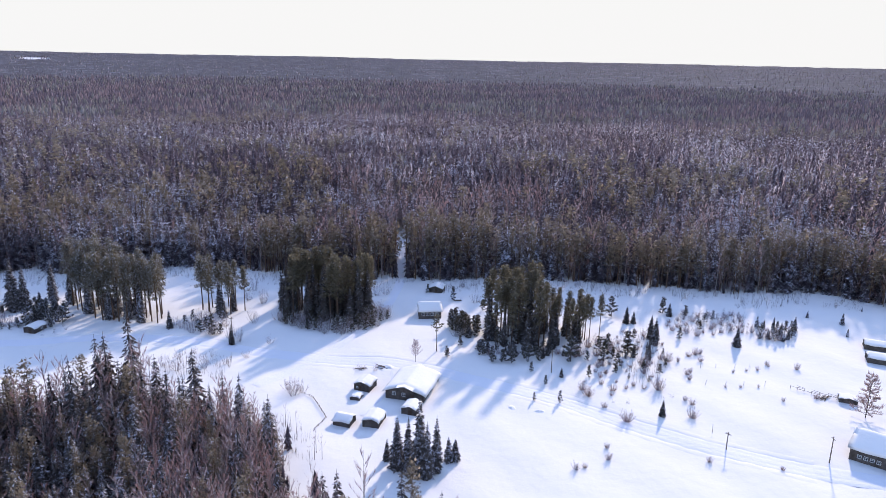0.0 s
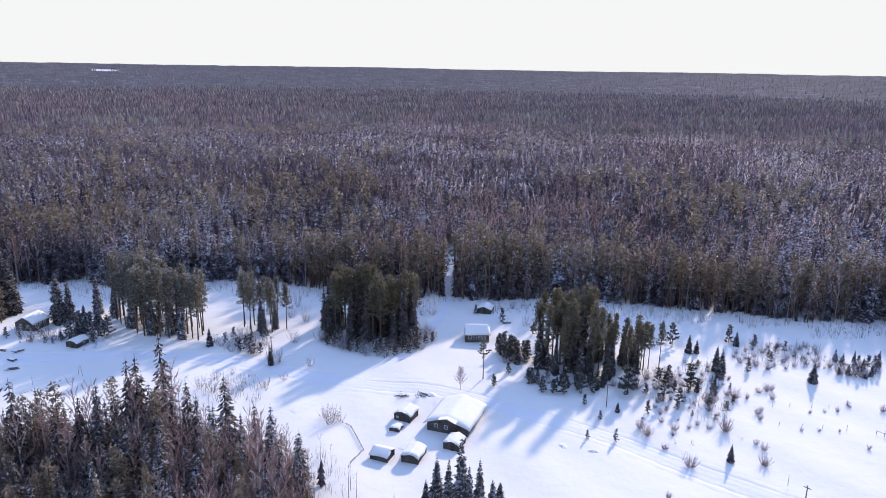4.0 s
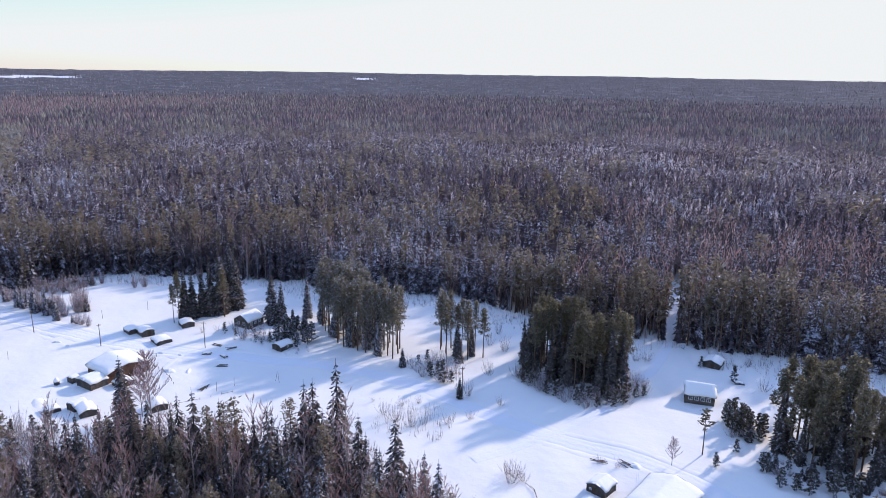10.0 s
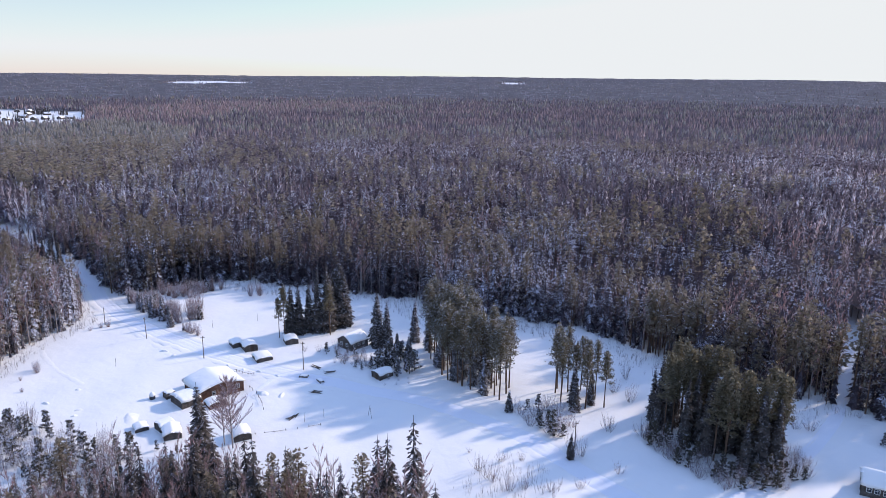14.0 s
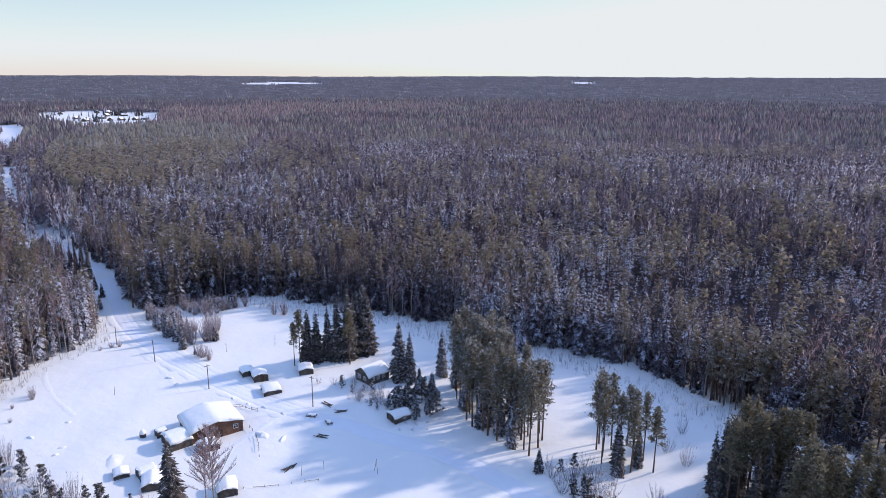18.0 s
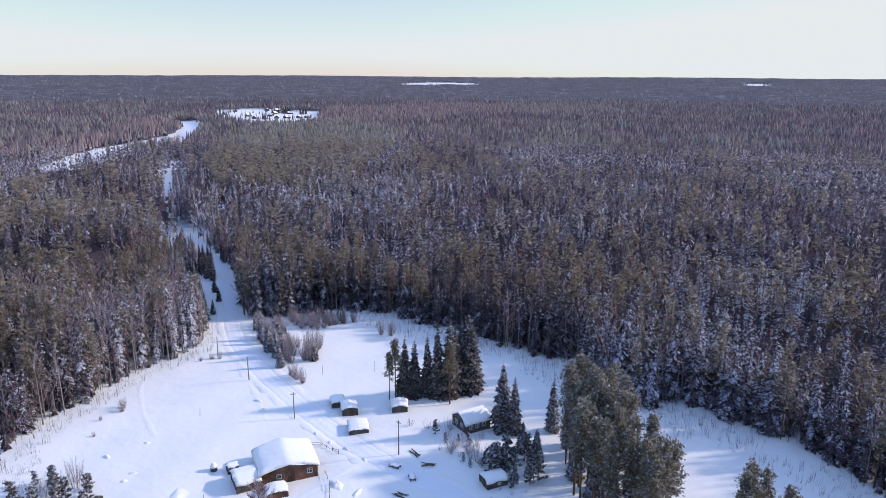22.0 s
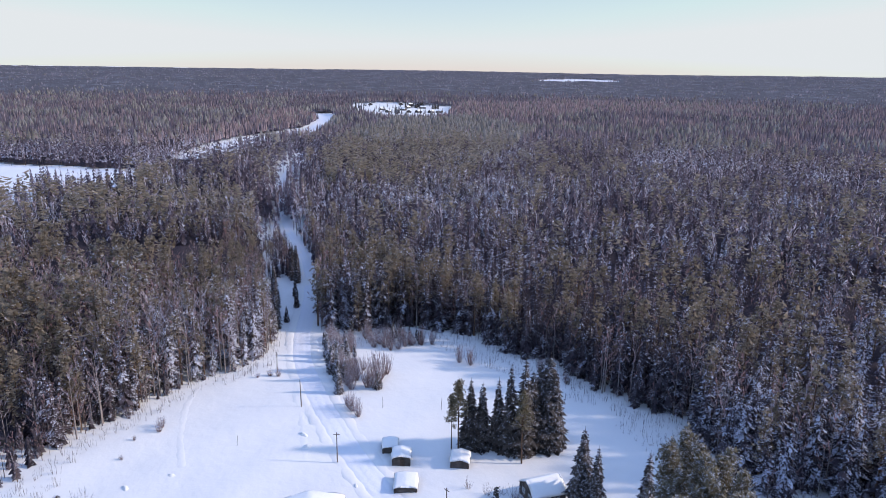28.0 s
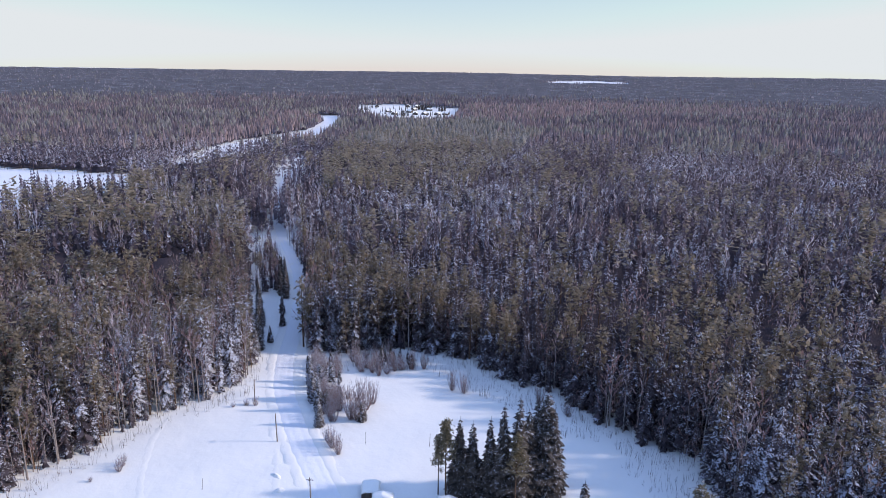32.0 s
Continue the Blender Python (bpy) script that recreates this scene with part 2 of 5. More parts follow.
LAKE_N = [(-2102, 3538), (-2028, 3570), (-1884, 3304), (-1939, 3282)]


def raw_mesh(name, verts, faces, mats, index=None, smooth=False):
    """A mesh from arrays; faces are all triangles or all quads."""
    me = bpy.data.meshes.new(name)
    verts, faces = np.asarray(verts, np.float32), np.asarray(faces, np.int32)
    k = faces.shape[1]
    me.vertices.add(len(verts))
    me.vertices.foreach_set("co", verts.ravel())
    me.loops.add(faces.size)
    me.loops.foreach_set("vertex_index", faces.ravel())
    me.polygons.add(len(faces))
    me.polygons.foreach_set("loop_start", np.arange(0, faces.size, k, dtype=np.int32))
    if index is not None:
        me.polygons.foreach_set("material_index", np.asarray(index, np.int32))
    if smooth:
        me.polygons.foreach_set("use_smooth", np.ones(len(faces), bool))
    for m in mats:
        me.materials.append(m)
    me.update()
    me.validate()
    return me


def ring_grid(radii, a0, a1, cols, hub=HUB):
    """Vertices and quads of a fan round the hub; angles in degrees from +y to the left."""
    closed = a1 - a0 >= 360
    ang = np.radians(np.linspace(a0, a1, cols, endpoint=not closed))
    rr, aa = np.meshgrid(radii, ang, indexing="ij")
    x, y = hub[0] - np.sin(aa) * rr, hub[1] + np.cos(aa) * rr
    i, j = np.meshgrid(np.arange(len(radii) - 1), np.arange(cols if closed else cols - 1), indexing="ij")
    i, j = i.ravel(), j.ravel()
    k = (j + 1) % cols
    return x, y, np.stack([i * cols + j, i * cols + k, (i + 1) * cols + k, (i + 1) * cols + j], 1)[:, ::-1]


# ground: one sheet to the skyline
radii = np.concatenate([np.linspace(0.5, 260, 150), np.geomspace(266, 5200, 70)])
gx, gy, quads = ring_grid(radii, 0, 360, 220)
gz = land(gx, gy)
road_d = along(ROAD, gx, gy)
bank = np.exp(-(((road_d - 4.6) / 1.5) ** 2)) * 0.1 * (np.hypot(gx + 60, gy - 150) < 420)
gz = gz + bank * (0.6 + 0.4 * np.sin(gx * 0.7) * np.cos(gy * 0.9)) - 0.18 * (road_d < 3.0) * (gx > -700)
ground = new("ground", raw_mesh("ground", np.stack([gx, gy, gz], -1).reshape(-1, 3), quads, [M_SNOW], smooth=True))
tagged(ground, "deep untouched snow over gently rolling open ground", "snow field", kind="structure")


def ribbon(name, line, width, lift, mat, label, category, step=3.0, profile=((-1, 0), (1, 0)), shift=0.0, rough=0.0):
    """A strip laid along a line, following the land; profile: offsets across (in half widths) and heights."""
    pts = [np.array(line[0], float)]
    for a, b in zip(line[:-1], line[1:]):
        a, b = np.array(a, float), np.array(b, float)
        n = max(1, int(np.hypot(*(b - a)) / step))
        pts += [a + (b - a) * (k + 1) / n for k in range(n)]
    pts = np.array(pts)
    for _ in range(6):
        pts[1:-1] = (pts[:-2] + 2 * pts[1:-1] + pts[2:]) / 4
    d = np.gradient(pts, axis=0)
    nrm = np.stack([-d[:, 1], d[:, 0]], 1) / np.hypot(d[:, 0], d[:, 1])[:, None]
    v, m = [], len(profile)
    for i, (p, q) in enumerate(zip(pts, nrm)):
        for o, h in profile:
            x, y = p + q * (shift + o * width / 2 + (rough * 0.4 * math.sin(i * 1.7 + o * 3) if rough else 0.0))
            bumps = 1.0 + rough * (0.5 * math.sin(i * 0.9 + shift) + 0.4 * math.sin(i * 2.3 + o * 4.0 + 1.0) + 0.3 * math.sin(i * 0.23))
            v.append((x, y, height(x, y) + lift + (h * bumps if rough else h)))
    f = [(i * m + j, i * m + j + 1, (i + 1) * m + j + 1, (i + 1) * m + j) for i in range(len(pts) - 1) for j in range(m - 1)]
    return tagged(new(name, raw_mesh(name, v, np.array(f)[:, ::-1], [mat], smooth=True)), label, category, kind="structure")


ROAD_FORM = ((-1.0, -0.1), (-0.8, 0.0), (-0.5, 0.01), (-0.38, -0.02), (-0.26, 0.01), (0.0, 0.03), (0.26, 0.01), (0.38, -0.02), (0.5, 0.01), (0.8, 0.0), (1.0, -0.1))
ribbon("road", ROAD, 5.2, 0.02, M_ROAD, "packed snow track with two wheel ruts", "road", 2.0, ROAD_FORM)

BANK_FORM = ((-1.0, -0.15), (-0.7, 0.0), (-0.3, 0.05), (0.0, 0.07), (0.35, 0.045), (0.75, 0.0), (1.0, -0.15))
for side in (-1, 1):
    ribbon("snow_bank", ROAD[3:-1], 2.8, 0.0, M_SNOW, "uneven bank of ploughed snow beside the track", "snow bank", 1.2, BANK_FORM, side * 3.5, 0.4)
RIDGE_FORM = ((-1.0, -0.1), (-0.5, 0.0), (0.0, 0.045), (0.5, 0.01), (1.0, -0.1))
for line in ([(-208, 139), (-204.6, 134.9), (-195, 131), (-181, 128.5), (-168, 128)], [(-208, 137), (-205, 143), (-201.5, 150.8), (-196, 156), (-180, 154), (-160, 150.5)]):
    ribbon("snow_ridge", line, 2.6, 0.0, M_SNOW, "low drifted ridge along the edge of the snowy field", "snow ridge", 1.0, RIDGE_FORM, 0.0, 0.3)
TRAIL_FORM = ((-1.0, -0.03), (-0.85, 0.03), (-0.6, -0.02), (-0.3, 0.02), (0.0, 0.03), (0.3, 0.02), (0.6, -0.02), (0.85, 0.03), (1.0, -0.03))
ribbon("trail", [(-43, 146), (-36, 156), (-28, 168), (-21.5, 184), (-17, 203), (-14.5, 222), (-16, 250), (-18, 283)], 3.0, 0.03, M_ROAD, "snowmobile trail pressed into the snow", "trail", 2.0, TRAIL_FORM)
ribbon("trail", [(-12, 156), (-11, 150), (-14, 141), (-17, 134)], 1.2, 0.03, M_ROAD, "trodden footpath between the sheds", "footpath", 1.0, TRAIL_FORM)
ribbon("trail", [(-133, 158), (-131, 150), (-129, 140), (-130, 132)], 1.4, 0.03, M_ROAD, "trodden footpath round the farmyard", "footpath", 1.0, TRAIL_FORM)


def ice_sheet(name, poly, label, category):
    """Frozen water under snow, lying level within its banks."""
    bm = bmesh.new()
    face = bm.faces.new([bm.verts.new((x, y, height(x, y) + 0.7)) for x, y in poly])
    bmesh.ops.triangulate(bm, faces=[face])
    bmesh.ops.recalc_face_normals(bm, faces=bm.faces)
    me = bpy.data.meshes.new(name)
    bm.to_mesh(me)
    bm.free()
    me.materials.append(M_ROAD)
    return tagged(new(name, me), label, category, kind="structure")


ice_sheet("river", RIVER_NEAR, "frozen river bend under smooth snow", "river")
ice_sheet("river", RIVER_FAR, "frozen river covered with snow between wooded banks", "river")
ice_sheet("lake", LAKE_W, "far frozen lake white with snow", "lake")
ice_sheet("lake", LAKE_N, "small far frozen lake white with snow", "lake")


# ---- trees ----
class Form:
    """Triangles of a plant of height one, in two heaps: wood and crown."""

    def __init__(self, seed):
        self.rng = np.random.default_rng(seed)
        self.v, self.f, self.m = [], [], []

    def tri(self, a, b, c, m):
        n = len(self.v)
        self.v += [a, b, c]
        self.f.append((n, n + 1, n + 2))
        self.m.append(m)

    def limb(self, a, b, r0, r1, sides, m=0):
        a, b = np.array(a, float), np.array(b, float)
        w = (b - a) / (np.linalg.norm(b - a) + 1e-9)
        u = np.cross(w, (0.3, 0.9, 0.2))
        u /= np.linalg.norm(u)
        t = np.cross(w, u)
        n = len(self.v)
        for p, r in ((a, r0), (b, r1)):
            for k in range(sides):
                g = 2 * math.pi * k / sides
                self.v.append(p + r * (u * math.cos(g) + t * math.sin(g)))
        for k in range(sides):
            j = (k + 1) % sides
            self.f += [(n + k, n + j, n + sides + j), (n + k, n + sides + j, n + sides + k)]
            self.m += [m, m]

    def kite(self, root, tip, wide, lift, m=1):
        """A needled bough: two facets along a raised spine."""
        root, tip = np.array(root, float), np.array(tip, float)
        d = tip - root
        side = np.array((-d[1], d[0], 0.0))
        side = side / (np.linalg.norm(side) + 1e-9) * wide
        mid = root + d * 0.58
        n = len(self.v)
        self.v += [root + (0, 0, lift), mid + side - (0, 0, lift), tip, mid - side - (0, 0, lift)]
        self.f += [(n, n + 1, n + 2), (n, n + 2, n + 3)]
        self.m += [m, m]

    def arrays(self):
        return np.array(self.v, float), np.array(self.f, int), np.array(self.m, int)

    def split(self):
        v, f, m = self.arrays()
        return [(v, f[m == k]) for k in (0, 1)]


def spruce_form(seed, layers, boughs, wide=0.15, base=0.06, twigs=False):
    t = Form(seed)
    r = t.rng
    t.limb((0, 0, -0.03), (0, 0, 0.55), 0.014, 0.008, 5)
    t.limb((0, 0, 0.55), (0, 0, 1.0), 0.008, 0.001, 4)
    for i in range(layers):
        z = base + (0.985 - base) * (i + r.uniform(-0.3, 0.3)) / layers
        z = min(max(z, base), 0.985)
        reach = wide * (1 - z) ** 0.75 * (0.75 + 0.25 * min(1, z / 0.25)) + 0.008
        n = max(4, int(round(boughs * (0.55 + 0.45 * (1 - z)))))
        g0 = r.uniform(0, 6.28)
        for k in range(n):
            g = g0 + 6.283 * (k + r.uniform(-0.3, 0.3)) / n
            s = reach * r.uniform(0.62, 1.12)
            droop = s * r.uniform(0.35, 0.75)
            tip = (math.cos(g) * s, math.sin(g) * s, z - droop)
            t.kite((0, 0, z), tip, s * r.uniform(0.22, 0.36), 0.006)
            if twigs and s > 0.04:
                for q in (-1, 1):
                    h = g + q * r.uniform(0.3, 0.55)
                    e = s * r.uniform(0.6, 0.9)
                    t.kite((math.cos(g) * s * 0.25, math.sin(g) * s * 0.25, z - droop * 0.2), (math.cos(h) * e, math.sin(h) * e, z - droop * 1.15), s * 0.16, 0.004)
    return t


def fir_form(seed, tiers, points, wide=0.15, base=0.05, boughs=0, stem=4):
    """A spruce of drooping star-shaped tiers, with single boughs standing out of them."""
    t = Form(seed)
    r = t.rng
    if stem:
        t.limb((0, 0, -0.03), (0, 0, 0.5), 0.014, 0.008, stem)
    for i in range(tiers):
        k = i / tiers
        z0 = base + (0.93 - base) * k
        z1 = min(1.0, z0 + (1.0 - base) / tiers * r.uniform(1.35, 1.75))
        if i == tiers - 1:
            z1 = 1.0
        rad = wide * (1 - z0) ** 0.8 * (0.8 + 0.2 * min(1, k / 0.2)) + 0.006
        n, g0 = len(t.v), r.uniform(0, 6.28)
        t.v.append(np.array((0, 0, z1)))
        for j in range(2 * points):
            g = g0 + 3.1416 * (j + r.uniform(-0.25, 0.25)) / points
            q = rad * (r.uniform(0.8, 1.2) if j % 2 else r.uniform(0.4, 0.62))
            t.v.append(np.array((math.cos(g) * q, math.sin(g) * q, z0 + (r.uniform(-0.035, 0.01) if j % 2 else r.uniform(0.01, 0.045)))))
        for j in range(2 * points):
            t.f.append((n, n + 1 + j, n + 1 + (j + 1) % (2 * points)))
            t.m.append(1)
        for _ in range(boughs):
            g, q = r.uniform(0, 6.28), rad * r.uniform(0.85, 1.3)
            z = z0 + r.uniform(0, 0.06)
            t.kite((math.cos(g) * q * 0.2, math.sin(g) * q * 0.2, z + 0.02), (math.cos(g) * q, math.sin(g) * q, z - q * r.uniform(0.1, 0.5)), q * r.uniform(0.16, 0.28), 0.004)
    return t


def clump(t, c, rad, squash, sides, m=1):
    """An uneven tuft of needles: a double pyramid with a ragged girdle."""
    r = t.rng
    n, g0 = len(t.v), r.uniform(0, 6.28)
    t.v += [np.array(c) + (0, 0, rad * squash), np.array(c) - (0, 0, rad * squash * 0.7)]
    for j in range(sides):
        g = g0 + 6.283 * j / sides
        q = rad * r.uniform(0.5, 1.25)
        t.v.append(np.array(c) + (math.cos(g) * q, math.sin(g) * q, rad * r.uniform(-0.3, 0.3)))
    for j in range(sides):
        a, b = n + 2 + j, n + 2 + (j + 1) % sides
        t.f += [(n, a, b), (n + 1, b, a)]
        t.m += [m, m]


def pine_form(seed, limbs, tufts, bare=0.5, wide=0.13, slim=0.011, lumps=1, arms=True, tuft=1.0, lump=1.0):
    t = Form(seed)
    r = t.rng
    lean = np.array([r.uniform(-0.02, 0.02), r.uniform(-0.02, 0.02)])
    axis = lambda z: np.array([lean[0] * z + 0.006 * math.sin(z * 7 + seed), lean[1] * z, z])
    cuts = (-0.03, 0.3, 0.62, 0.97)
    for a, b in zip(cuts[:-1], cuts[1:]):
        t.limb(axis(a), axis(b), slim * (1.05 - a * 0.9), slim * (1.05 - b * 0.9), 5)
    for i in range(limbs):
        z = bare + (0.95 - bare) * ((i + r.uniform(0, 0.8)) / limbs) ** 0.9
        k = (z - bare) / (1 - bare)
        reach = wide * (0.55 + 0.45 * math.sin(min(1, k * 1.35 + 0.25) * math.pi)) * r.uniform(0.6, 1.15) * (1.0 - 0.35 * k)
        g = i * 2.4 + r.uniform(-0.5, 0.5)
        tip = axis(z) + (math.cos(g) * reach, math.sin(g) * reach, reach * r.uniform(0.15, 0.6))
        if arms:
            t.limb(axis(z), tip, 0.0035, 0.0012, 3)
        for q in range(lumps):
            clump(t, axis(z) + (tip - axis(z)) * (0.55 + 0.4 * q), r.uniform(0.026, 0.042) * lump, r.uniform(0.45, 0.8), 5)
        for _ in range(tufts):
            c = axis(z) + (tip - axis(z)) * r.uniform(0.4, 1.1) + r.normal(0, 1, 3) * (0.022, 0.022, 0.014)
            s = r.uniform(0.012, 0.024) * tuft
            d = r.normal(0, 1, 3) * (1, 1, 0.55)
            d = d / np.linalg.norm(d) * s
            t.kite(c - d, c + d, s * 0.62, s * 0.22)
    for _ in range(tufts):
        c = axis(0.97) + r.normal(0, 1, 3) * (0.018, 0.018, 0.022)
        d = r.normal(0, 1, 3)
        d = d / np.linalg.norm(d) * 0.02
        t.kite(c - d, c + d, 0.012, 0.004)
    return t


def birch_form(seed, limbs, twigs, wide=0.13, low=0.3, thick=0.0035, arms=True, rise=(1.1, 1.9), bough=0.0032):
    t = Form(seed)
    r = t.rng
    bend = r.uniform(-0.03, 0.03, 2)
    axis = lambda z: np.array([bend[0] * z * z, bend[1] * z * z, z])
    for a, b in ((-0.03, 0.4), (0.4, 0.75), (0.75, 1.0)):
        t.limb(axis(a), axis(b), 0.0095 * (1.05 - a), 0.0095 * (1.05 - b), 4)
    for i in range(limbs):
        z = low + (0.92 - low) * (i + r.uniform(0, 0.9)) / limbs
        g = i * 2.4 + r.uniform(-0.6, 0.6)
        reach = wide * (1.1 - z) * r.uniform(0.7, 1.2) + 0.02
        tip = axis(z) + (math.cos(g) * reach, math.sin(g) * reach, reach * r.uniform(*rise))
        tip[2] = min(tip[2], 1.02)
        if arms:
            t.limb(axis(z), tip, bough, bough * 0.3, 3)
        for _ in range(twigs):
            c = axis(z) + (tip - axis(z)) * r.uniform(0.25, 1.05)
            h = g + r.uniform(-1.3, 1.3)
            s = r.uniform(0.035, 0.085)
            e = c + (math.cos(h) * s * 0.4, math.sin(h) * s * 0.4, s * r.uniform(0.5, 1.1))
            w = np.array((-math.sin(h), math.cos(h), 0.3)) * thick
            t.tri(c - w, c + w, e, 1)
    return t


def bush_form(seed, stems, twigs, thick=0.006, spread=0.95):
    """A rounded leafless shrub: curved stems fanning from one foot, each with a spray of fine twigs."""
    t = Form(seed)
    r = t.rng
    for i in range(stems):
        g, tilt, size = r.uniform(0, 6.28), spread * r.uniform(0, 1) ** 0.7, r.uniform(0.6, 1.05)
        q = r.uniform(0.0, 0.12) if spread > 0.5 else r.uniform(0.0, 0.45)
        way = lambda a: np.array((math.sin(a) * math.cos(g), math.sin(a) * math.sin(g), math.cos(a)))
        foot = np.array((math.cos(g) * q, math.sin(g) * q, -0.06))
        mid = foot + way(tilt) * size * 0.45
        top = mid + way(tilt * 0.6) * size * 0.5
        t.limb(foot, mid, thick, thick * 0.7, 3)
        t.limb(mid, top, thick * 0.7, thick * 0.25, 3)
        for _ in range(twigs):
            u = r.uniform(0.25, 1.0)
            c = foot + (mid - foot) * u * 2 if u < 0.5 else mid + (top - mid) * (u * 2 - 1)
            h, s = r.uniform(0, 6.28), r.uniform(0.08, 0.22)
            e = c + (math.cos(h) * s * 0.6, math.sin(h) * s * 0.6, s * r.uniform(0.3, 1.0))
            w = np.array((-math.sin(h), math.cos(h), 0.2)) * thick * 0.75
            t.tri(c - w, c + w, e, 1)
    return t


def cone_form(seed, tiers, sides, wide=0.13, base=0.1):
    t = Form(seed)
    r = t.rng
    for i in range(tiers):
        z0 = base + (0.9 - base) * i / tiers
        z1 = min(1.0, z0 + (1.0 - base) / tiers * 1.5) if i < tiers - 1 else 1.0
        rad = wide * (1 - z0) ** 0.8
        n = len(t.v)
        t.v.append(np.array((0, 0, z1)))
        g0 = r.uniform(0, 6.28)
        for k in range(sides):
            g = g0 + 6.283 * k / sides
            q = rad * r.uniform(0.6, 1.15)
            t.v.append(np.array((math.cos(g) * q, math.sin(g) * q, z0 + r.uniform(-0.05, 0.04))))
        for k in range(sides):
            t.f.append((n, n + 1 + k, n + 1 + (k + 1) % sides))
            t.m.append(1)
    return t


def far_pine_form(seed, tufts, bare=0.5, wide=0.15):
    """A pine farther off: a ragged dome of loose tufts."""
    t = Form(seed)
    r = t.rng
    for i in range(tufts):
        k = (i + 0.5) / tufts
        z = bare + (0.96 - bare) * k
        q = wide * math.sin(min(1.0, 0.35 + 0.65 * (1 - k)) * 1.57) * r.uniform(0.25, 1.0) * (1.15 - 0.75 * k * k)
        g = i * 2.4 + r.uniform(-0.6, 0.6)
        c = np.array((math.cos(g) * q, math.sin(g) * q, z))
        d = np.array((math.cos(g + r.uniform(-1, 1)), math.sin(g + r.uniform(-1, 1)), r.uniform(-0.2, 0.7))) * r.uniform(0.05, 0.085)
        t.kite(c - d, c + d, r.uniform(0.04, 0.06), 0.016)
    return t


def far_spruce_form(seed, layers, boughs, wide=0.13, base=0.35):
    """A spruce farther off: drooping boughs alone, round a bare point."""
    t = Form(seed)
    r = t.rng
    for i in range(layers):
        z = base + (1.0 - base) * i / (layers - 0.4)
        reach = wide * (1.02 - z) ** 0.8 * 1.25 + 0.014
        g0 = r.uniform(0, 6.28)
        for k in range(boughs):
            g = g0 + 6.283 * (k + r.uniform(-0.25, 0.25)) / boughs
            q = reach * r.uniform(0.75, 1.15)
            t.kite((0, 0, min(1.0, z + 0.07)), (math.cos(g) * q, math.sin(g) * q, z - q * r.uniform(0.35, 0.7)), q * r.uniform(0.4, 0.55), 0.008)
    return t


def spray_form(seed, twigs):
    """A bare birch farther off: stem and a spray of upward twigs."""
    t = Form(seed)
    r = t.rng
    t.limb((0, 0, 0), (0, 0, 0.95), 0.008, 0.002, 3)
    for i in range(twigs):
        z, g = r.uniform(0.25, 0.85), r.uniform(0, 6.28)
        s = 0.1 * (1.15 - z) + 0.02
        c = np.array((0, 0, z))
        e = c + (math.cos(g) * s, math.sin(g) * s, r.uniform(0.08, 0.2))
        w = np.array((-math.sin(g), math.cos(g), 0.2)) * 0.011
        m = (c + e) / 2
        t.tri(m - w, m + w, e, 1)
        t.tri(m + w, m - w, c, 1)
    return t


def scatter(rng, poly_box, spacing, keep):
    """Jittered grid points in a box that pass keep(x, y)."""
    x0, y0, x1, y1 = poly_box
    x, y = np.meshgrid(np.arange(x0, x1, spacing), np.arange(y0, y1, spacing))
    x = (x + rng.uniform(-0.48, 0.48, x.shape) * spacing).ravel()
    y = (y + rng.uniform(-0.48, 0.48, y.shape) * spacing).ravel()
    ok = keep(x, y)
    return x[ok], y[ok]


def plant(name, spots, forms, mats, label, category, lift=0.0):
    """One mesh of many plants. spots: x, y, height, form number. mats: for each form its wood and crown material."""
    x, y, h, which = spots
    rng = np.random.default_rng(len(x) + 7)
    z = land(x, y) + lift
    turn = rng.uniform(0, 6.283, len(x))
    fat = h * rng.uniform(0.85, 1.2, len(x))
    slots = []
    for pair in mats:
        for m in pair:
            if m not in slots:
                slots.append(m)
    V, F, I, n = [], [], [], 0
    for k, form in enumerate(forms):
        sel = np.nonzero(which == k)[0]
        if not len(sel):
            continue
        v, f, m = form.arrays()
        c, s = np.cos(turn[sel])[:, None], np.sin(turn[sel])[:, None]
        vx = (v[:, 0] * c - v[:, 1] * s) * fat[sel][:, None] + x[sel][:, None]
        vy = (v[:, 0] * s + v[:, 1] * c) * fat[sel][:, None] + y[sel][:, None]
        vz = v[:, 2] * h[sel][:, None] + z[sel][:, None]
        V.append(np.stack([vx, vy, vz], -1).reshape(-1, 3))
        F.append((f[None] + (np.arange(len(sel)) * len(v))[:, None, None] + n).reshape(-1, 3))
        lut = np.array([slots.index(mats[k][0]), slots.index(mats[k][1])])
        I.append(np.tile(lut[m], len(sel)))
        n += len(sel) * len(v)
    me = raw_mesh(name, np.concatenate(V), np.concatenate(F), slots, np.concatenate(I))
    return tagged(new(name, me), label, category, kind="stuff")


def wooded(x, y):
    """True where trees of the great forest stand."""
    ok = ~inside(OPEN, x, y)
    ok &= along(ROAD, x, y - np.where(x < -395, 1.2, np.where(x < -292, -2.6, 0.0))) > np.where(x < -440, 3.0, np.where(x < -366, 0.3, np.where(x < -232, 3.4, 4.6)))
    ok &= along(SLOT, x, y) > 1.7
    for poly in (RIVER_NEAR, RIVER_FAR, LAKE_W, LAKE_N):
        ok &= ~inside(poly, x, y)
    ok &= ~inside(VILLAGE, x, y)
    ok &= ~inside([(HUB[0] + 0.965 * (a - HUB[0]), HUB[1] + 0.965 * (b - HUB[1])) for a, b in VILLAGE], x, y)
    return ok


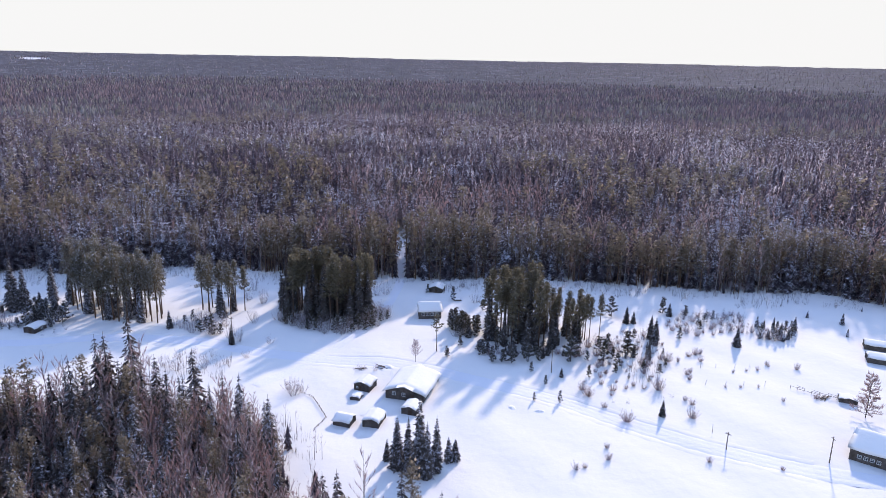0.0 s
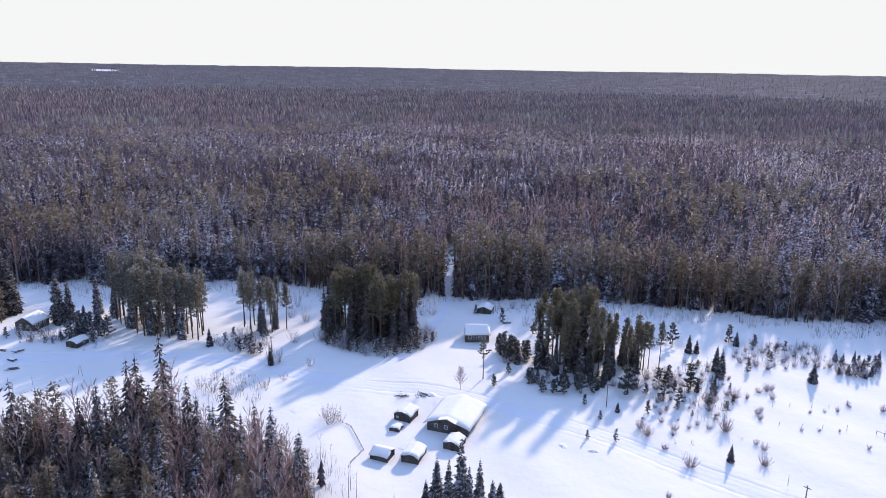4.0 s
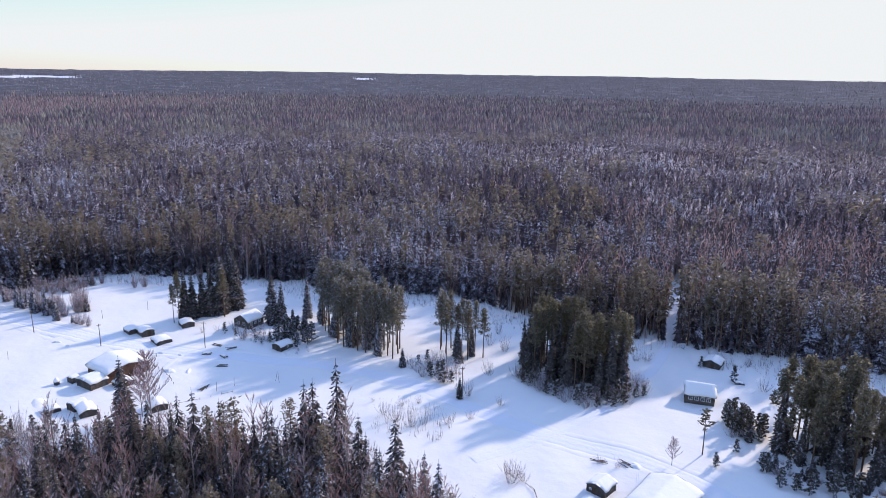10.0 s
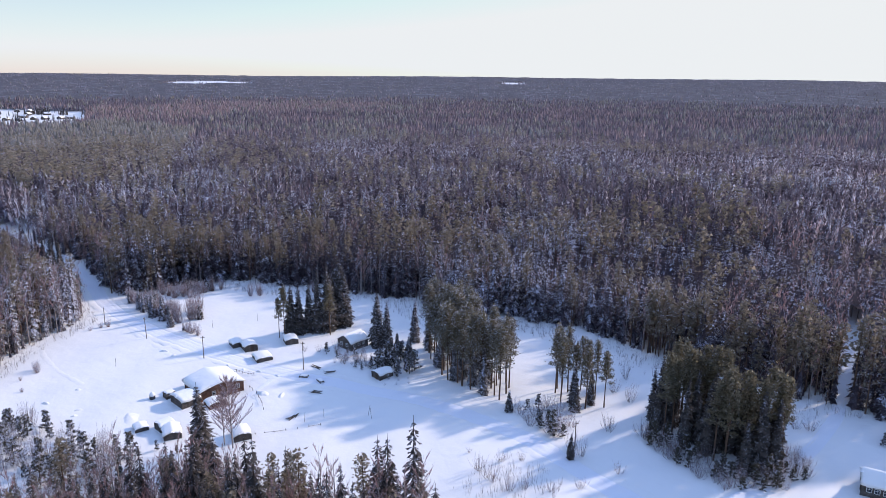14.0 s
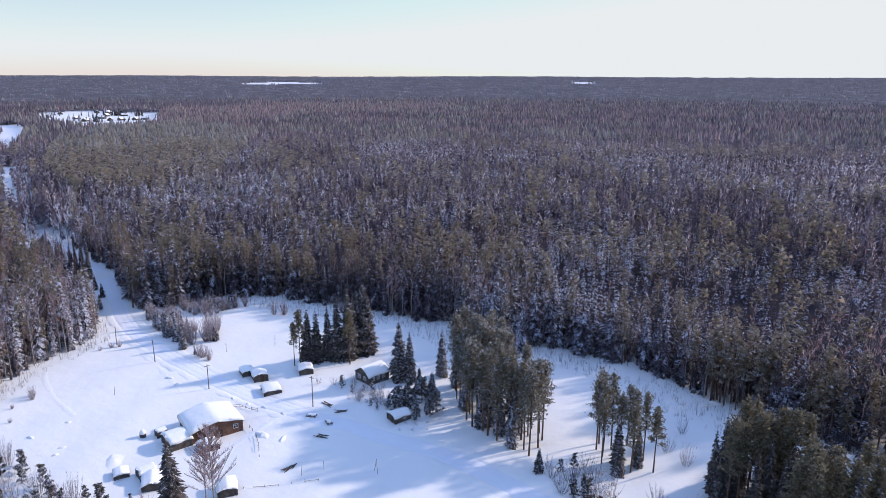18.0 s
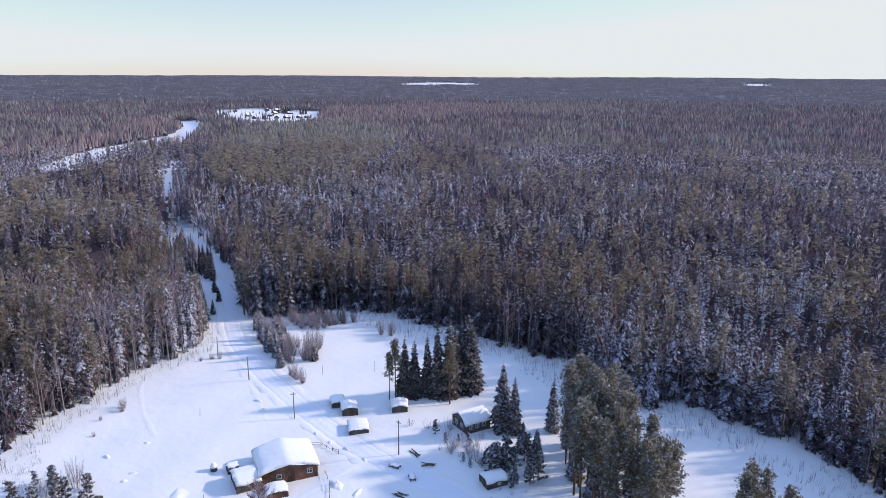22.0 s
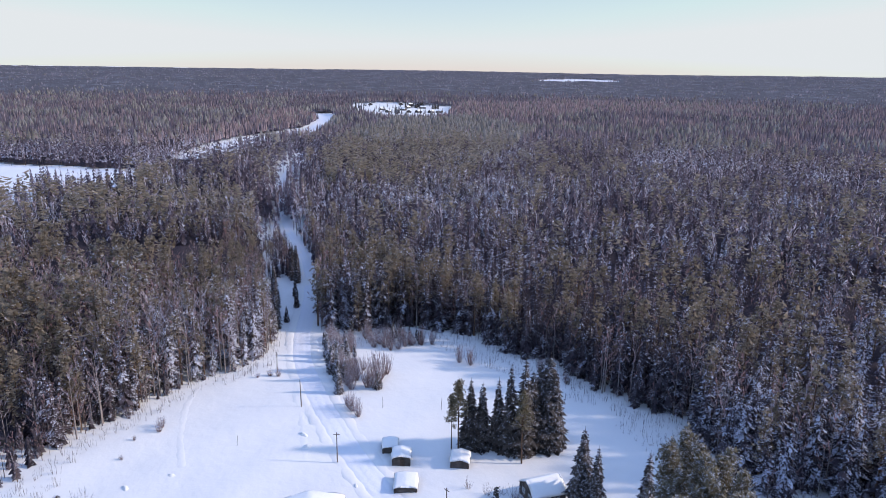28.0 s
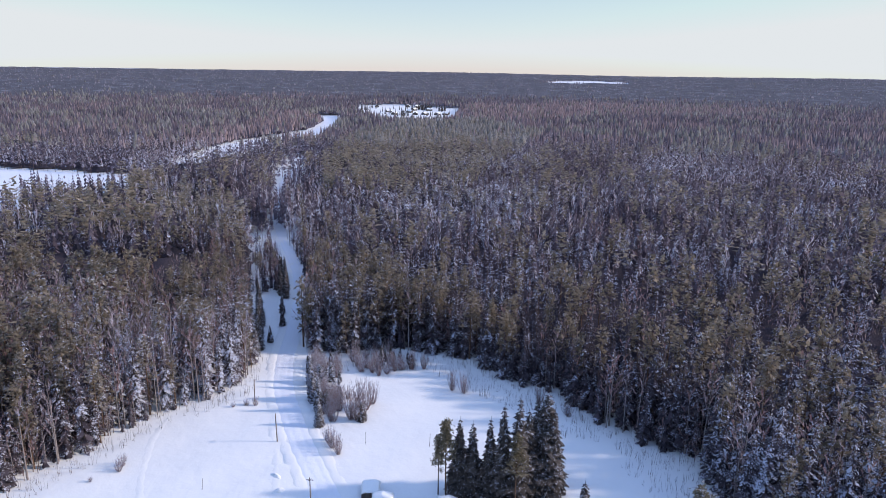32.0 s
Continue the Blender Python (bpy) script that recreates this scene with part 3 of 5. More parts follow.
def seen_side(x, y):
    """The side of the country that the flight looks at."""
    first = np.degrees(np.arctan2(-x, y))
    last = np.degrees(np.arctan2(-(x + 51), y - 133))
    return ((first > -37) & (first < 55)) | ((last > 25) & (last < 107))


def patches(x, y):
    """Slow variation of the woods, about -1 to 1: where pine, birch or spruce prevail."""
    return (np.sin(x * 0.021 + 1.3 * np.sin(y * 0.013)) + np.sin(y * 0.027 + 1.7 * np.sin(x * 0.011) + 2.0) + 0.6 * np.sin(x * 0.057 - y * 0.049) + 0.8 * np.sin(x * 0.0043 + 1.1) * np.cos(y * 0.0051 + x * 0.0012)) / 2.6


# stands of one kind: outline, share of pine, share of birch
STANDS = [
    ([(-660, 150), (-800, 205), (-935, 258), (-1060, 345), (-1250, 432), (-1420, 440), (-1450, 380), (-1150, 300), (-900, 160), (-700, 95)], 0.04, 0.84),
    ([(-1230, 640), (-1330, 720), (-1560, 860), (-1560, 1180), (-1300, 1500), (-1100, 1400), (-1180, 1000), (-1120, 700)], 0.05, 0.85),
    ([(-690, 20), (-690, 62), (-640, 108), (-660, 140), (-740, 150), (-760, 40)], 0.02, 0.04),
    ([(-1420, 460), (-1700, 560), (-1760, 760), (-1560, 850), (-1520, 1080), (-1680, 1120), (-1900, 800), (-1800, 520), (-1500, 420)], 0.03, 0.03),
    ([(-420, 225), (-600, 270), (-900, 390), (-1150, 540), (-1120, 690), (-860, 640), (-560, 420), (-400, 300)], 0.72, 0.16),
    ([(-250, 150), (-300, 168), (-420, 180), (-520, 140), (-440, 95), (-300, 90)], 0.42, 0.42),
    ([(-60, 246), (-150, 238), (-250, 206), (-420, 222), (-440, 330), (-300, 500), (-60, 520)], 0.14, 0.13),
    ([(-341, 98), (-322, 127), (-320, 155), (-342, 162), (-346, 127), (-362, 98)], 0.06, 0.08),
]
# young growth between taller stands: outline, share of the full height
YOUNG = [
    ([(-339, 98), (-320, 127), (-318, 156), (-294, 153), (-296, 127), (-314, 102)], 0.32),
    ([(-286, 166), (-288, 179), (-300, 182), (-340, 187), (-390, 190), (-390, 176), (-330, 172)], 0.5),
    ([(-236, 128), (-250, 146), (-262, 150), (-258, 134), (-246, 122)], 0.55),
]
W_SPRUCE, W_PINE, W_BIRCH = (M_BARK, M_WOODSPRUCE), (M_PINEBARK, M_WOODPINE), (M_BIRCH, M_TWIG)


def stand(rng, x, y, lo, hi, low=0.3):
    """Heights and kinds (0 spruce, 1 pine, 2 birch) for trees at these spots: an uneven mix that changes from place to place."""
    p = patches(x, y)
    west = np.clip((-170 - x) / 40, 0, 1) * (y < 172) * (r_of(x, y) < 420)
    pine = np.clip(0.05 + 0.34 * p, 0.02, 0.4) + 0.2 * west
    birch = np.clip(0.24 - 0.4 * p + 0.14 * np.sin(x * 0.013 - y * 0.019), 0.08, 0.8) + 0.2 * west
    u = rng.random(len(x))
    rim = (along(NORTH_EDGE, x, y) < 11) & (x > -70)
    pine, birch = np.where(rim, 0.45, pine), np.where(rim, 0.18, birch)
    rim = along(WEST_EDGE, x, y) < 9
    pine, birch = np.where(rim, 0.1, pine), np.where(rim, 0.42, birch)
    for poly, share_pine, share_birch in STANDS:
        here = inside(poly, x, y) & (rng.random(len(x)) < 0.85)
        pine, birch = np.where(here, share_pine, pine), np.where(here, share_birch, birch)
    kind = np.where(u < pine, 1, np.where(u < pine + birch, 2, 0))
    tall = 1.0 + 0.1 * np.sin(x * 0.045 + 2 * np.sin(y * 0.03)) + 0.06 * np.sin(y * 0.11)
    h = rng.uniform(lo, hi, len(x)) * tall * np.where(kind == 1, 1.08, np.where(kind == 2, 0.95, 0.98)) * np.where(rng.random(len(x)) < low, 0.64, 1.0)
    for poly, share in YOUNG:
        h = np.where(inside(poly, x, y), h * share, h)
    near_bank = (along(RIVER_FAR[9:], x, y) < 90) & (x + 0.19 * y > -1010)
    return h * np.where(near_bank, 0.92, 1.0), kind


r_of = lambda x, y: np.hypot(x - HUB[0], y - HUB[1])
ragged = lambda x, y: r_of(x, y) * (1.0 + 0.16 * np.sin(x * 0.37 + 5 * np.sin(y * 0.23)) * np.sin(y * 0.41 + 4 * np.sin(x * 0.19)))
rng = np.random.default_rng(11)

# wood in front of the village, seen from close above
front = lambda x, y: wooded(x, y) & (y < 135) & (y > np.where(x < -40, 84, 82)) & (x > -165) & (x < 6)
fx, fy = scatter(rng, (-186, 60, 6, 135), 2.15, front)
dense_x, dense_y = scatter(rng, (-118, 84, -60, 122), 3.2, front)
fx, fy = np.concatenate([fx, dense_x]), np.concatenate([fy, dense_y])
fh, fk = stand(rng, fx, fy, 11.5, 18.5)
fu = np.clip(rng.random(len(fk)) + 0.17 * np.sin(fx * 0.31 + 2 * np.sin(fy * 0.17)) * np.cos(fy * 0.27), 0, 1)
fk = np.where(fu < np.where(fx < -106, 0.65, 0.45), 2, np.where(fu < 0.9, 0, 1))
fh = fh * rng.uniform(0.84, 1.1, len(fh)) * np.where((fx > -85) & (fy > 106), 1.06, 0.96) * np.where(fk == 2, 0.96, np.where(rng.random(len(fk)) < 0.15, 1.1, 0.95))
fh = fh * np.where(fx < -112, np.clip(0.75 + (-125 - fx) * 0.006, 0.5, 0.9) * 0.7, 1.0)
sub = (rng.random(len(fx)) * 2).astype(int)
NEAR_FORMS = [spruce_form(1, 26, 8, 0.15, 0.03), spruce_form(2, 25, 8, 0.17, 0.03), pine_form(3, 22, 20, 0.34, 0.125, lumps=0, tuft=0.8), pine_form(4, 22, 20, 0.4, 0.125, lumps=0, tuft=0.8), birch_form(5, 20, 24, 0.1, 0.14, 0.0015, True, (1.3, 2.3), 0.0016), birch_form(6, 20, 24, 0.12, 0.12, 0.0015, True, (1.1, 2.0), 0.0016)]
NEAR_MATS = [W_SPRUCE, W_SPRUCE, W_PINE, W_PINE, W_BIRCH, W_BIRCH]
plant("near_wood", (fx, fy, fh, fk * 2 + sub), NEAR_FORMS, [(M_BARK, M_SPRUCE)] * 2 + NEAR_MATS[2:4] + [(M_BIRCH, M_BROWN), W_BIRCH], "mixed spruce, pine and bare birch wood dusted with snow", "woods")

# brown birches crowding the edge of that wood
ex, ey = scatter(rng, (-108, 84, -22, 134), 1.9, lambda x, y: front(x, y) & (along(SOUTH_EDGE[3:14], x, y) < 15))
eh = rng.uniform(6.5, 13.5, len(ex))
plant("birch_wood", (ex, ey, eh, (rng.random(len(ex)) * 2).astype(int)), [birch_form(15, 16, 20, 0.12, 0.1, 0.002, True, (1.1, 2.0), 0.002), birch_form(16, 16, 20, 0.11, 0.1, 0.002, True, (1.3, 2.3), 0.002)], [(M_BIRCH, M_BROWN), (M_BIRCH, M_TWIG)], "bare brown birches crowding the edge of the wood", "woods")

# low growth below and beside that wood
lx, ly = scatter(rng, (-186, 60, 6, 140), 2.0, lambda x, y: front(x, y) | ((along(SOUTH_EDGE[5:15], x, y) < 8) & inside(OPEN, x, y) & (rng.random(len(x)) < 0.42)))
lh = rng.uniform(1.5, 5.0, len(lx)) * np.where(inside(OPEN, lx, ly), 1.3, 1.2)
LOW_FORMS = [fir_form(7, 4, 4, 0.2, 0.02, 0, 0), birch_form(8, 7, 8, 0.2, 0.08, 0.005, False), birch_form(9, 7, 8, 0.16, 0.1, 0.005, False)]
plant("thicket", (lx, ly, lh, np.minimum((rng.random(len(lx)) * 4.2).astype(int), 2)), LOW_FORMS, [(M_BARK, M_RIMSPRUCE), (M_TWIGWOOD, M_TWIG), (M_TWIGWOOD, M_TWIG)], "thin birch scrub and small spruces below the wood", "thicket")

# forest edge and the first hundred metres behind it
skirt = lambda x, y: wooded(x, y) & seen_side(x, y) & (ragged(x, y) < 300) & ~((y < 135) & (x > -186)) & (y > 60)
sx, sy = scatter(rng, (-380, 50, 260, 430), 3.9, skirt)
west_x, west_y = scatter(rng, (-300, 60, -176, 235), 4.2, lambda x, y: skirt(x, y) & (np.hypot(x + 180, y - 140) < 95))
rim_x, rim_y = scatter(rng, (-340, 85, 160, 260), 2.9, lambda x, y: skirt(x, y) & (along(NORTH_EDGE + WEST_EDGE, x, y) < 11))
sx, sy = np.concatenate([sx, west_x, rim_x]), np.concatenate([sy, west_y, rim_y])
sh, sk = stand(rng, sx, sy, 14.0, 20.0, 0.18)
sub = (rng.random(len(sx)) * 2).astype(int)
EDGE_FORMS = [spruce_form(21, 17, 6, 0.15, 0.04), spruce_form(22, 16, 6, 0.18, 0.04), pine_form(23, 20, 7, 0.3, 0.135, lumps=0, arms=False, tuft=1.55), pine_form(24, 19, 7, 0.38, 0.145, lumps=0, arms=False, tuft=1.55), birch_form(25, 10, 15, 0.13, 0.18, 0.0034, False), birch_form(26, 10, 15, 0.15, 0.18, 0.0034, False)]
deep = along(NORTH_EDGE + WEST_EDGE, sx, sy) > 32
EDGE_FORMS += [spruce_form(121, 11, 5, 0.125, 0.35), spruce_form(122, 11, 5, 0.14, 0.35), pine_form(123, 15, 4, 0.48, 0.165, lumps=0, arms=False, tuft=2.4), pine_form(124, 15, 4, 0.54, 0.175, lumps=0, arms=False, tuft=2.4), birch_form(125, 9, 8, 0.13, 0.25, 0.005, False), birch_form(126, 9, 8, 0.15, 0.25, 0.005, False)]
plant("forest_edge", (sx, sy, sh, sk * 2 + sub + 6 * deep), EDGE_FORMS, [(M_BARK, M_RIMSPRUCE)] * 2 + (NEAR_MATS[:5] + [(M_BIRCH, M_BROWN)])[2:] + NEAR_MATS[:5] + [(M_BIRCH, M_BROWN)], "dense snowy taiga of spruce, pine and birch", "forest")

# thicket of saplings that closes the foot of the forest edge
RIM = NORTH_EDGE + WEST_EDGE
tx, ty = scatter(rng, (-340, 85, 160, 250), 2.1, lambda x, y: wooded(x, y) & (along(RIM, x, y) < 8.5))
th = rng.uniform(2.0, 8.0, len(tx))
THICKET_FORMS = [fir_form(27, 5, 4, 0.2, 0.02, 0, 0), birch_form(28, 9, 12, 0.32, 0.05, 0.008, False), birch_form(29, 9, 12, 0.28, 0.05, 0.008, False)]
plant("edge_thicket", (tx, ty, th, (rng.random(len(tx)) * 3).astype(int)), THICKET_FORMS, [(M_BARK, M_RIMSPRUCE), (M_TWIGWOOD, M_TWIG), (M_TWIGWOOD, M_BROWN)], "thicket of saplings and alder along the forest edge", "thicket")

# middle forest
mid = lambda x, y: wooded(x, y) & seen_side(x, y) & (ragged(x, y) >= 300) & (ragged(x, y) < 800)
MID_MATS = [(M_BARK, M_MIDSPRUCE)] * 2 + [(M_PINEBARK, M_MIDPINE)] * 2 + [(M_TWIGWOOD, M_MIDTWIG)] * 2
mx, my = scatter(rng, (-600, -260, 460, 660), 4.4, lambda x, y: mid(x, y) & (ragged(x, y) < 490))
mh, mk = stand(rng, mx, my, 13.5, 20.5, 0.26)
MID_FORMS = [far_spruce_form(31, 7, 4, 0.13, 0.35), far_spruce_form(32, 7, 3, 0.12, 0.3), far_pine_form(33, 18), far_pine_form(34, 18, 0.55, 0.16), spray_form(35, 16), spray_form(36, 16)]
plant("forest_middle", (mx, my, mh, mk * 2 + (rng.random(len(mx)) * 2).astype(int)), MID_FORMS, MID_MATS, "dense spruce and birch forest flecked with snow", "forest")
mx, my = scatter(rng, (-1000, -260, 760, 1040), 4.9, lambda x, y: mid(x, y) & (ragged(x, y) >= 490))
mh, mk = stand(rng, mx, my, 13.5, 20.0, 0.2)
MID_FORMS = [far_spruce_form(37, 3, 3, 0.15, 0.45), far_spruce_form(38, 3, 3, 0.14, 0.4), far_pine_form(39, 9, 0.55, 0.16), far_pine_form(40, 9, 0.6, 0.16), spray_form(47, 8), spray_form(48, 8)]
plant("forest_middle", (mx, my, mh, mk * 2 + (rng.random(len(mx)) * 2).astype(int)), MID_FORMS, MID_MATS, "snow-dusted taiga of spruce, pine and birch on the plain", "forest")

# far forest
FAR_MATS = [(M_BARK, M_HAZESPRUCE), (M_BARK, M_HAZEPINE), (M_BARK, M_HAZEBIRCH)]
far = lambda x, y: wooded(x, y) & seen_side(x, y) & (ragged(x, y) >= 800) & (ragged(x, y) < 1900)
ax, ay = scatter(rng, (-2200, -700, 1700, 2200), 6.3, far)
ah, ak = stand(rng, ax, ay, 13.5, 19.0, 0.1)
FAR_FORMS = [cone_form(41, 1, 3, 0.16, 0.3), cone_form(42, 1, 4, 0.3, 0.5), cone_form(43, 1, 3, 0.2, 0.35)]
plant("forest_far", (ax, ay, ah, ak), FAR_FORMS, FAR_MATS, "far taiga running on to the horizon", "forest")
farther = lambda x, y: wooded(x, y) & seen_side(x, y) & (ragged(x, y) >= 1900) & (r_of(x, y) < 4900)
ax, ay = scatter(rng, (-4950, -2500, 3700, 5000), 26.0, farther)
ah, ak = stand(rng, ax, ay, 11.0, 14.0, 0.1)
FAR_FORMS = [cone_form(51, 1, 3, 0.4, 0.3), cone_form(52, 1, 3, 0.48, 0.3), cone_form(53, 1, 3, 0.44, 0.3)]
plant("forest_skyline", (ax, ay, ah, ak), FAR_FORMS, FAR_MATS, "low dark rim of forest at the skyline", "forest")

# dark filler sheet below the crowns: stands in for shade between trunks, closing the woods
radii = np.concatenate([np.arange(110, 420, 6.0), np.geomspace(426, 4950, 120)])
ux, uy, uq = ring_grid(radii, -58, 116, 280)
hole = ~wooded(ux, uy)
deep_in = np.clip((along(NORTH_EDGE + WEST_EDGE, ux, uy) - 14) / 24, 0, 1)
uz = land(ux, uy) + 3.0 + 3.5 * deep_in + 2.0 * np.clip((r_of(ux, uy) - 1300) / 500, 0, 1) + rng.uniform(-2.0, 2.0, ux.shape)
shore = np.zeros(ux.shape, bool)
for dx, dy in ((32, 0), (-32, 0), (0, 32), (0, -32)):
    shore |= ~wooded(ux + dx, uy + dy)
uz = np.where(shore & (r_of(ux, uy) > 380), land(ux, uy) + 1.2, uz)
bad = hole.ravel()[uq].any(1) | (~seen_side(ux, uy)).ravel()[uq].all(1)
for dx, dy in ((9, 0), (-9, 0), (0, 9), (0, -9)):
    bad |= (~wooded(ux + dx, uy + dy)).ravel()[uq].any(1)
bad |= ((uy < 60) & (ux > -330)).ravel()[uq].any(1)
tagged(new("undergrowth", raw_mesh("undergrowth", np.stack([ux, uy, uz], -1).reshape(-1, 3), uq[~bad], [M_WOODSHADE, M_HAZEFLOOR], (r_of(ux, uy).ravel()[uq[~bad][:, 0]] > 1500).astype(int))), "filler sheet below the crowns, coloured as woodland shade and far haze", "undergrowth", kind="stuff")

# ---- single trees and bushes of the clearing: kind, x, y, height ----
TREES_EAST = [
    ("pine", 51.5, 196.7, 6.8), ("spruce", 54.6, 191.3, 5.6), ("spruce", 56.7, 191.4, 4.2), ("spruce", 58.4, 179.6, 7.5),
    ("spruce", 58.5, 175.7, 8.2), ("pine", 68, 200, 5.5), ("spruce", 69.3, 197.7, 4.5), ("pine", 74.3, 198, 3.6), ("spruce", 53.9, 165.6, 5.8),
    ("pine", 41.8, 163.3, 6.5), ("pine", 49.2, 168.5, 4.5), ("spruce", 50.4, 167.1, 3.5), ("spruce", 48.7, 136, 4.2), ("spruce", 80.8, 175.3, 5.8),
    ("spruce", 102.2, 186.9, 5.1), ("spruce", 112.2, 199.1, 2.5), ("spruce", 119.8, 193.5, 4), ("spruce", 116.2, 184.2, 2.7),
    ("spruce", 97.7, 180.8, 3.3), ("spruce", 132.2, 204.7, 1.8), ("larch", 94.2, 137.6, 11.5), ("pine", 27.1, 141.5, 3.1),
    ("pine", 21.3, 141.8, 2.1), ("pine", 25.1, 150.4, 2.6),
]
PINES_EAST = [
    ("pine", 44.1, 179.7, 13), ("pine", 41.1, 178.7, 12.4), ("pine", 37.6, 174.6, 13), ("pine", 33.4, 163.5, 7.8), ("pine", 44.6, 171.2, 4.8),
    ("pine", 39.2, 178.6, 12.4), ("bush", 51.7, 161, 6.9), ("pine", 44.4, 159.1, 4.6), ("pine", 13, 162.6, 4.4), ("pine", 15.9, 162.7, 3.9),
    ("pine", 18, 162.1, 5), ("pine", 22.4, 163, 5.5), ("pine", 25.4, 163.2, 3.9), ("spruce", 29.5, 154.3, 2.7), ("pine", 10.3, 167.7, 4.3),
    ("pine", 1.4, 165.5, 2.9),
]
BUSHES_EAST = [
    ("bush", 67.5, 165.2, 3.4), ("bush", 61.5, 164.9, 3.1), ("bush", 60.9, 154.5, 3.3), ("bush", 82.7, 191.5, 3.5), ("bush", 70.2, 184.3, 3.4),
    ("bush", 79.3, 189.1, 3.5), ("bush", 89.3, 185.3, 5.1), ("bush", 89.9, 181.2, 5.8), ("bush", 92, 180.5, 5.3), ("bush", 94.7, 179.5, 4.9),
    ("bush", 90.5, 161.2, 3.8), ("bush", 80.3, 160.7, 2.3), ("bush", 83.9, 162.6, 1.5), ("bush", 87.7, 146, 3.2), ("bush", 36.9, 139.9, 3),
    ("bush", 40.5, 133.8, 5.3), ("bush", 34.2, 145.1, 5.7), ("bush", 58.5, 164.7, 6.2), ("bush", 51.6, 148.7, 7.2), ("bush", 55.2, 135.6, 4.7),
    ("bush", 33.4, 147.9, 5), ("bush", 33, 118.5, 3.4), ("bush", 33.6, 122.6, 2.6), ("bush", 26, 114.9, 3.4), ("bush", 27.8, 115.6, 2.6), ("bush", 65.9, 116.3, 2), ("bush", 52.7, 118.5, 2.6),
    ("bush", 57.1, 141.3, 3.4), ("bush", 56.2, 143.4, 2.6), ("bush", 61.4, 157.2, 3.6), ("bush", 62.6, 158.8, 2.8), ("bush", 67.7, 169.7, 4.4), ("bush", 69.2, 170.6, 3.6), ("bush", 65.4, 168.4, 3.2),
    ("bush", 78.9, 143.8, 2.4), ("bush", 83.8, 163.5, 2.8), ("bush", 68.2, 150.5, 1.8), ("bush", 71.8, 150.4, 1.6), ("bush", 76.1, 150.5, 1.8), ("bush", 73.4, 158.9, 1.8), ("bush", 77.2, 160.2, 1.6),
]
BY_HOUSE = [
    ("birch", -6.5, 161.6, 6.2), ("tallpine", -1.2, 168.2, 10.7), ("bush", -19.6, 156.1, 2.3), ("bush", -16.1, 156.2, 2.3),
    ("bush", -33.6, 142.2, 4.9), ("bush", -31.7, 143.6, 2.8),
]
ROW_WEST = [
    ("pine", -152.5, 179.9, 16), ("spruce", -152.6, 182.6, 16), ("spruce", -151.7, 184.8, 15.1), ("spruce", -150.5, 187.8, 16), ("spruce", -148.3, 189.3, 19.6),
    ("spruce", -146.6, 191.5, 21.6), ("pine", -143.6, 189.5, 15.6), ("spruce", -148.6, 196.6, 19.2), ("spruce", -147.4, 197.8, 20.9), ("spruce", -146.1, 198.5, 17.7),
    ("pine", -154, 179.1, 12.5), ("spruce", -147.9, 194.2, 17.7),
]
BY_RED_HUT = [
    ("spruce", -126.8, 191.6, 16.6), ("spruce", -124.2, 192.8, 14), ("spruce", -117.6, 189.4, 7.1), ("pine", -114.2, 181.8, 8.1),
    ("pine", -116.9, 180.3, 5.4), ("spruce", -120, 200.4, 13.5), ("spruce", -113.4, 189.4, 7.3), ("pine", -115.7, 189.3, 5),
    ("bush", -126, 176.7, 4.4), ("bush", -123.1, 179.5, 5), ("bush", -119.8, 179.1, 5.5), ("bush", -126.6, 185.7, 2.6),
    ("bush", -118.7, 179.2, 2.5), ("pine", -114.7, 178.6, 4.8),
]
SPRUCE_CLUMP = [
    ("spruce", -3.6, 112, 16.8), ("spruce", -7.9, 114.4, 11.1), ("spruce", -5.7, 112.6, 12.1), ("spruce", -0.5, 113.4, 11.8),
    ("spruce", -2.2, 111.5, 11.7), ("spruce", 1.8, 116.6, 5.8), ("spruce", 3.1, 117.3, 4.9), ("spruce", -10, 116.8, 4.9),
]
BY_BARN = [
    ("spruce", -111.5, 122.8, 18.9), ("birch", -113.5, 131.4, 16.1), ("birch", -116, 131.2, 11.8),
]
ROADSIDE = [
    ("spruce", -217.8, 169.5, 4.8), ("spruce", -209.1, 168, 7.7), ("spruce", -199.5, 166.7, 8.1), ("spruce", -193.5, 166.3, 9.2),
    ("spruce", -199.9, 167.3, 7.4), ("spruce", -187.1, 164.8, 6.9), ("spruce", -208, 173, 5.5), ("spruce", -205.9, 167.4, 6.7),
    ("bush", -199.1, 169.2, 5.9), ("bush", -196.9, 170.7, 5.9), ("bush", -195, 171.6, 5.9), ("bush", -197.1, 174.3, 4.5),
    ("bush", -191.8, 175.5, 8), ("bush", -189.9, 176.3, 8.6), ("bush", -192.1, 178.7, 6.6), ("spruce", -185.6, 174.5, 4.5),
    ("bush", -178.7, 165, 5.3), ("bush", -174.5, 165.6, 4.6), ("spruce", -180.4, 164.9, 2.7), ("spruce", -251, 169.3, 5.7), ("spruce", -277.4, 175.6, 14.7), ("spruce", -281.5, 174.6, 11.7), ("spruce", -239, 163.5, 5.4), ("spruce", -284, 176, 10.5), ("spruce", -288, 177.5, 12),
    ("spruce", -262, 171.3, 6.6), ("spruce", -240, 160.5, 12.5), ("spruce", -235, 159.6, 10.5), ("spruce", -246, 161.8, 13), ("spruce", -231, 158.2, 9), ("spruce", -253, 163.2, 12), ("spruce", -260, 164, 14), ("spruce", -303.7, 178.7, 8.9), ("spruce", -296.1, 178, 10.9),
]
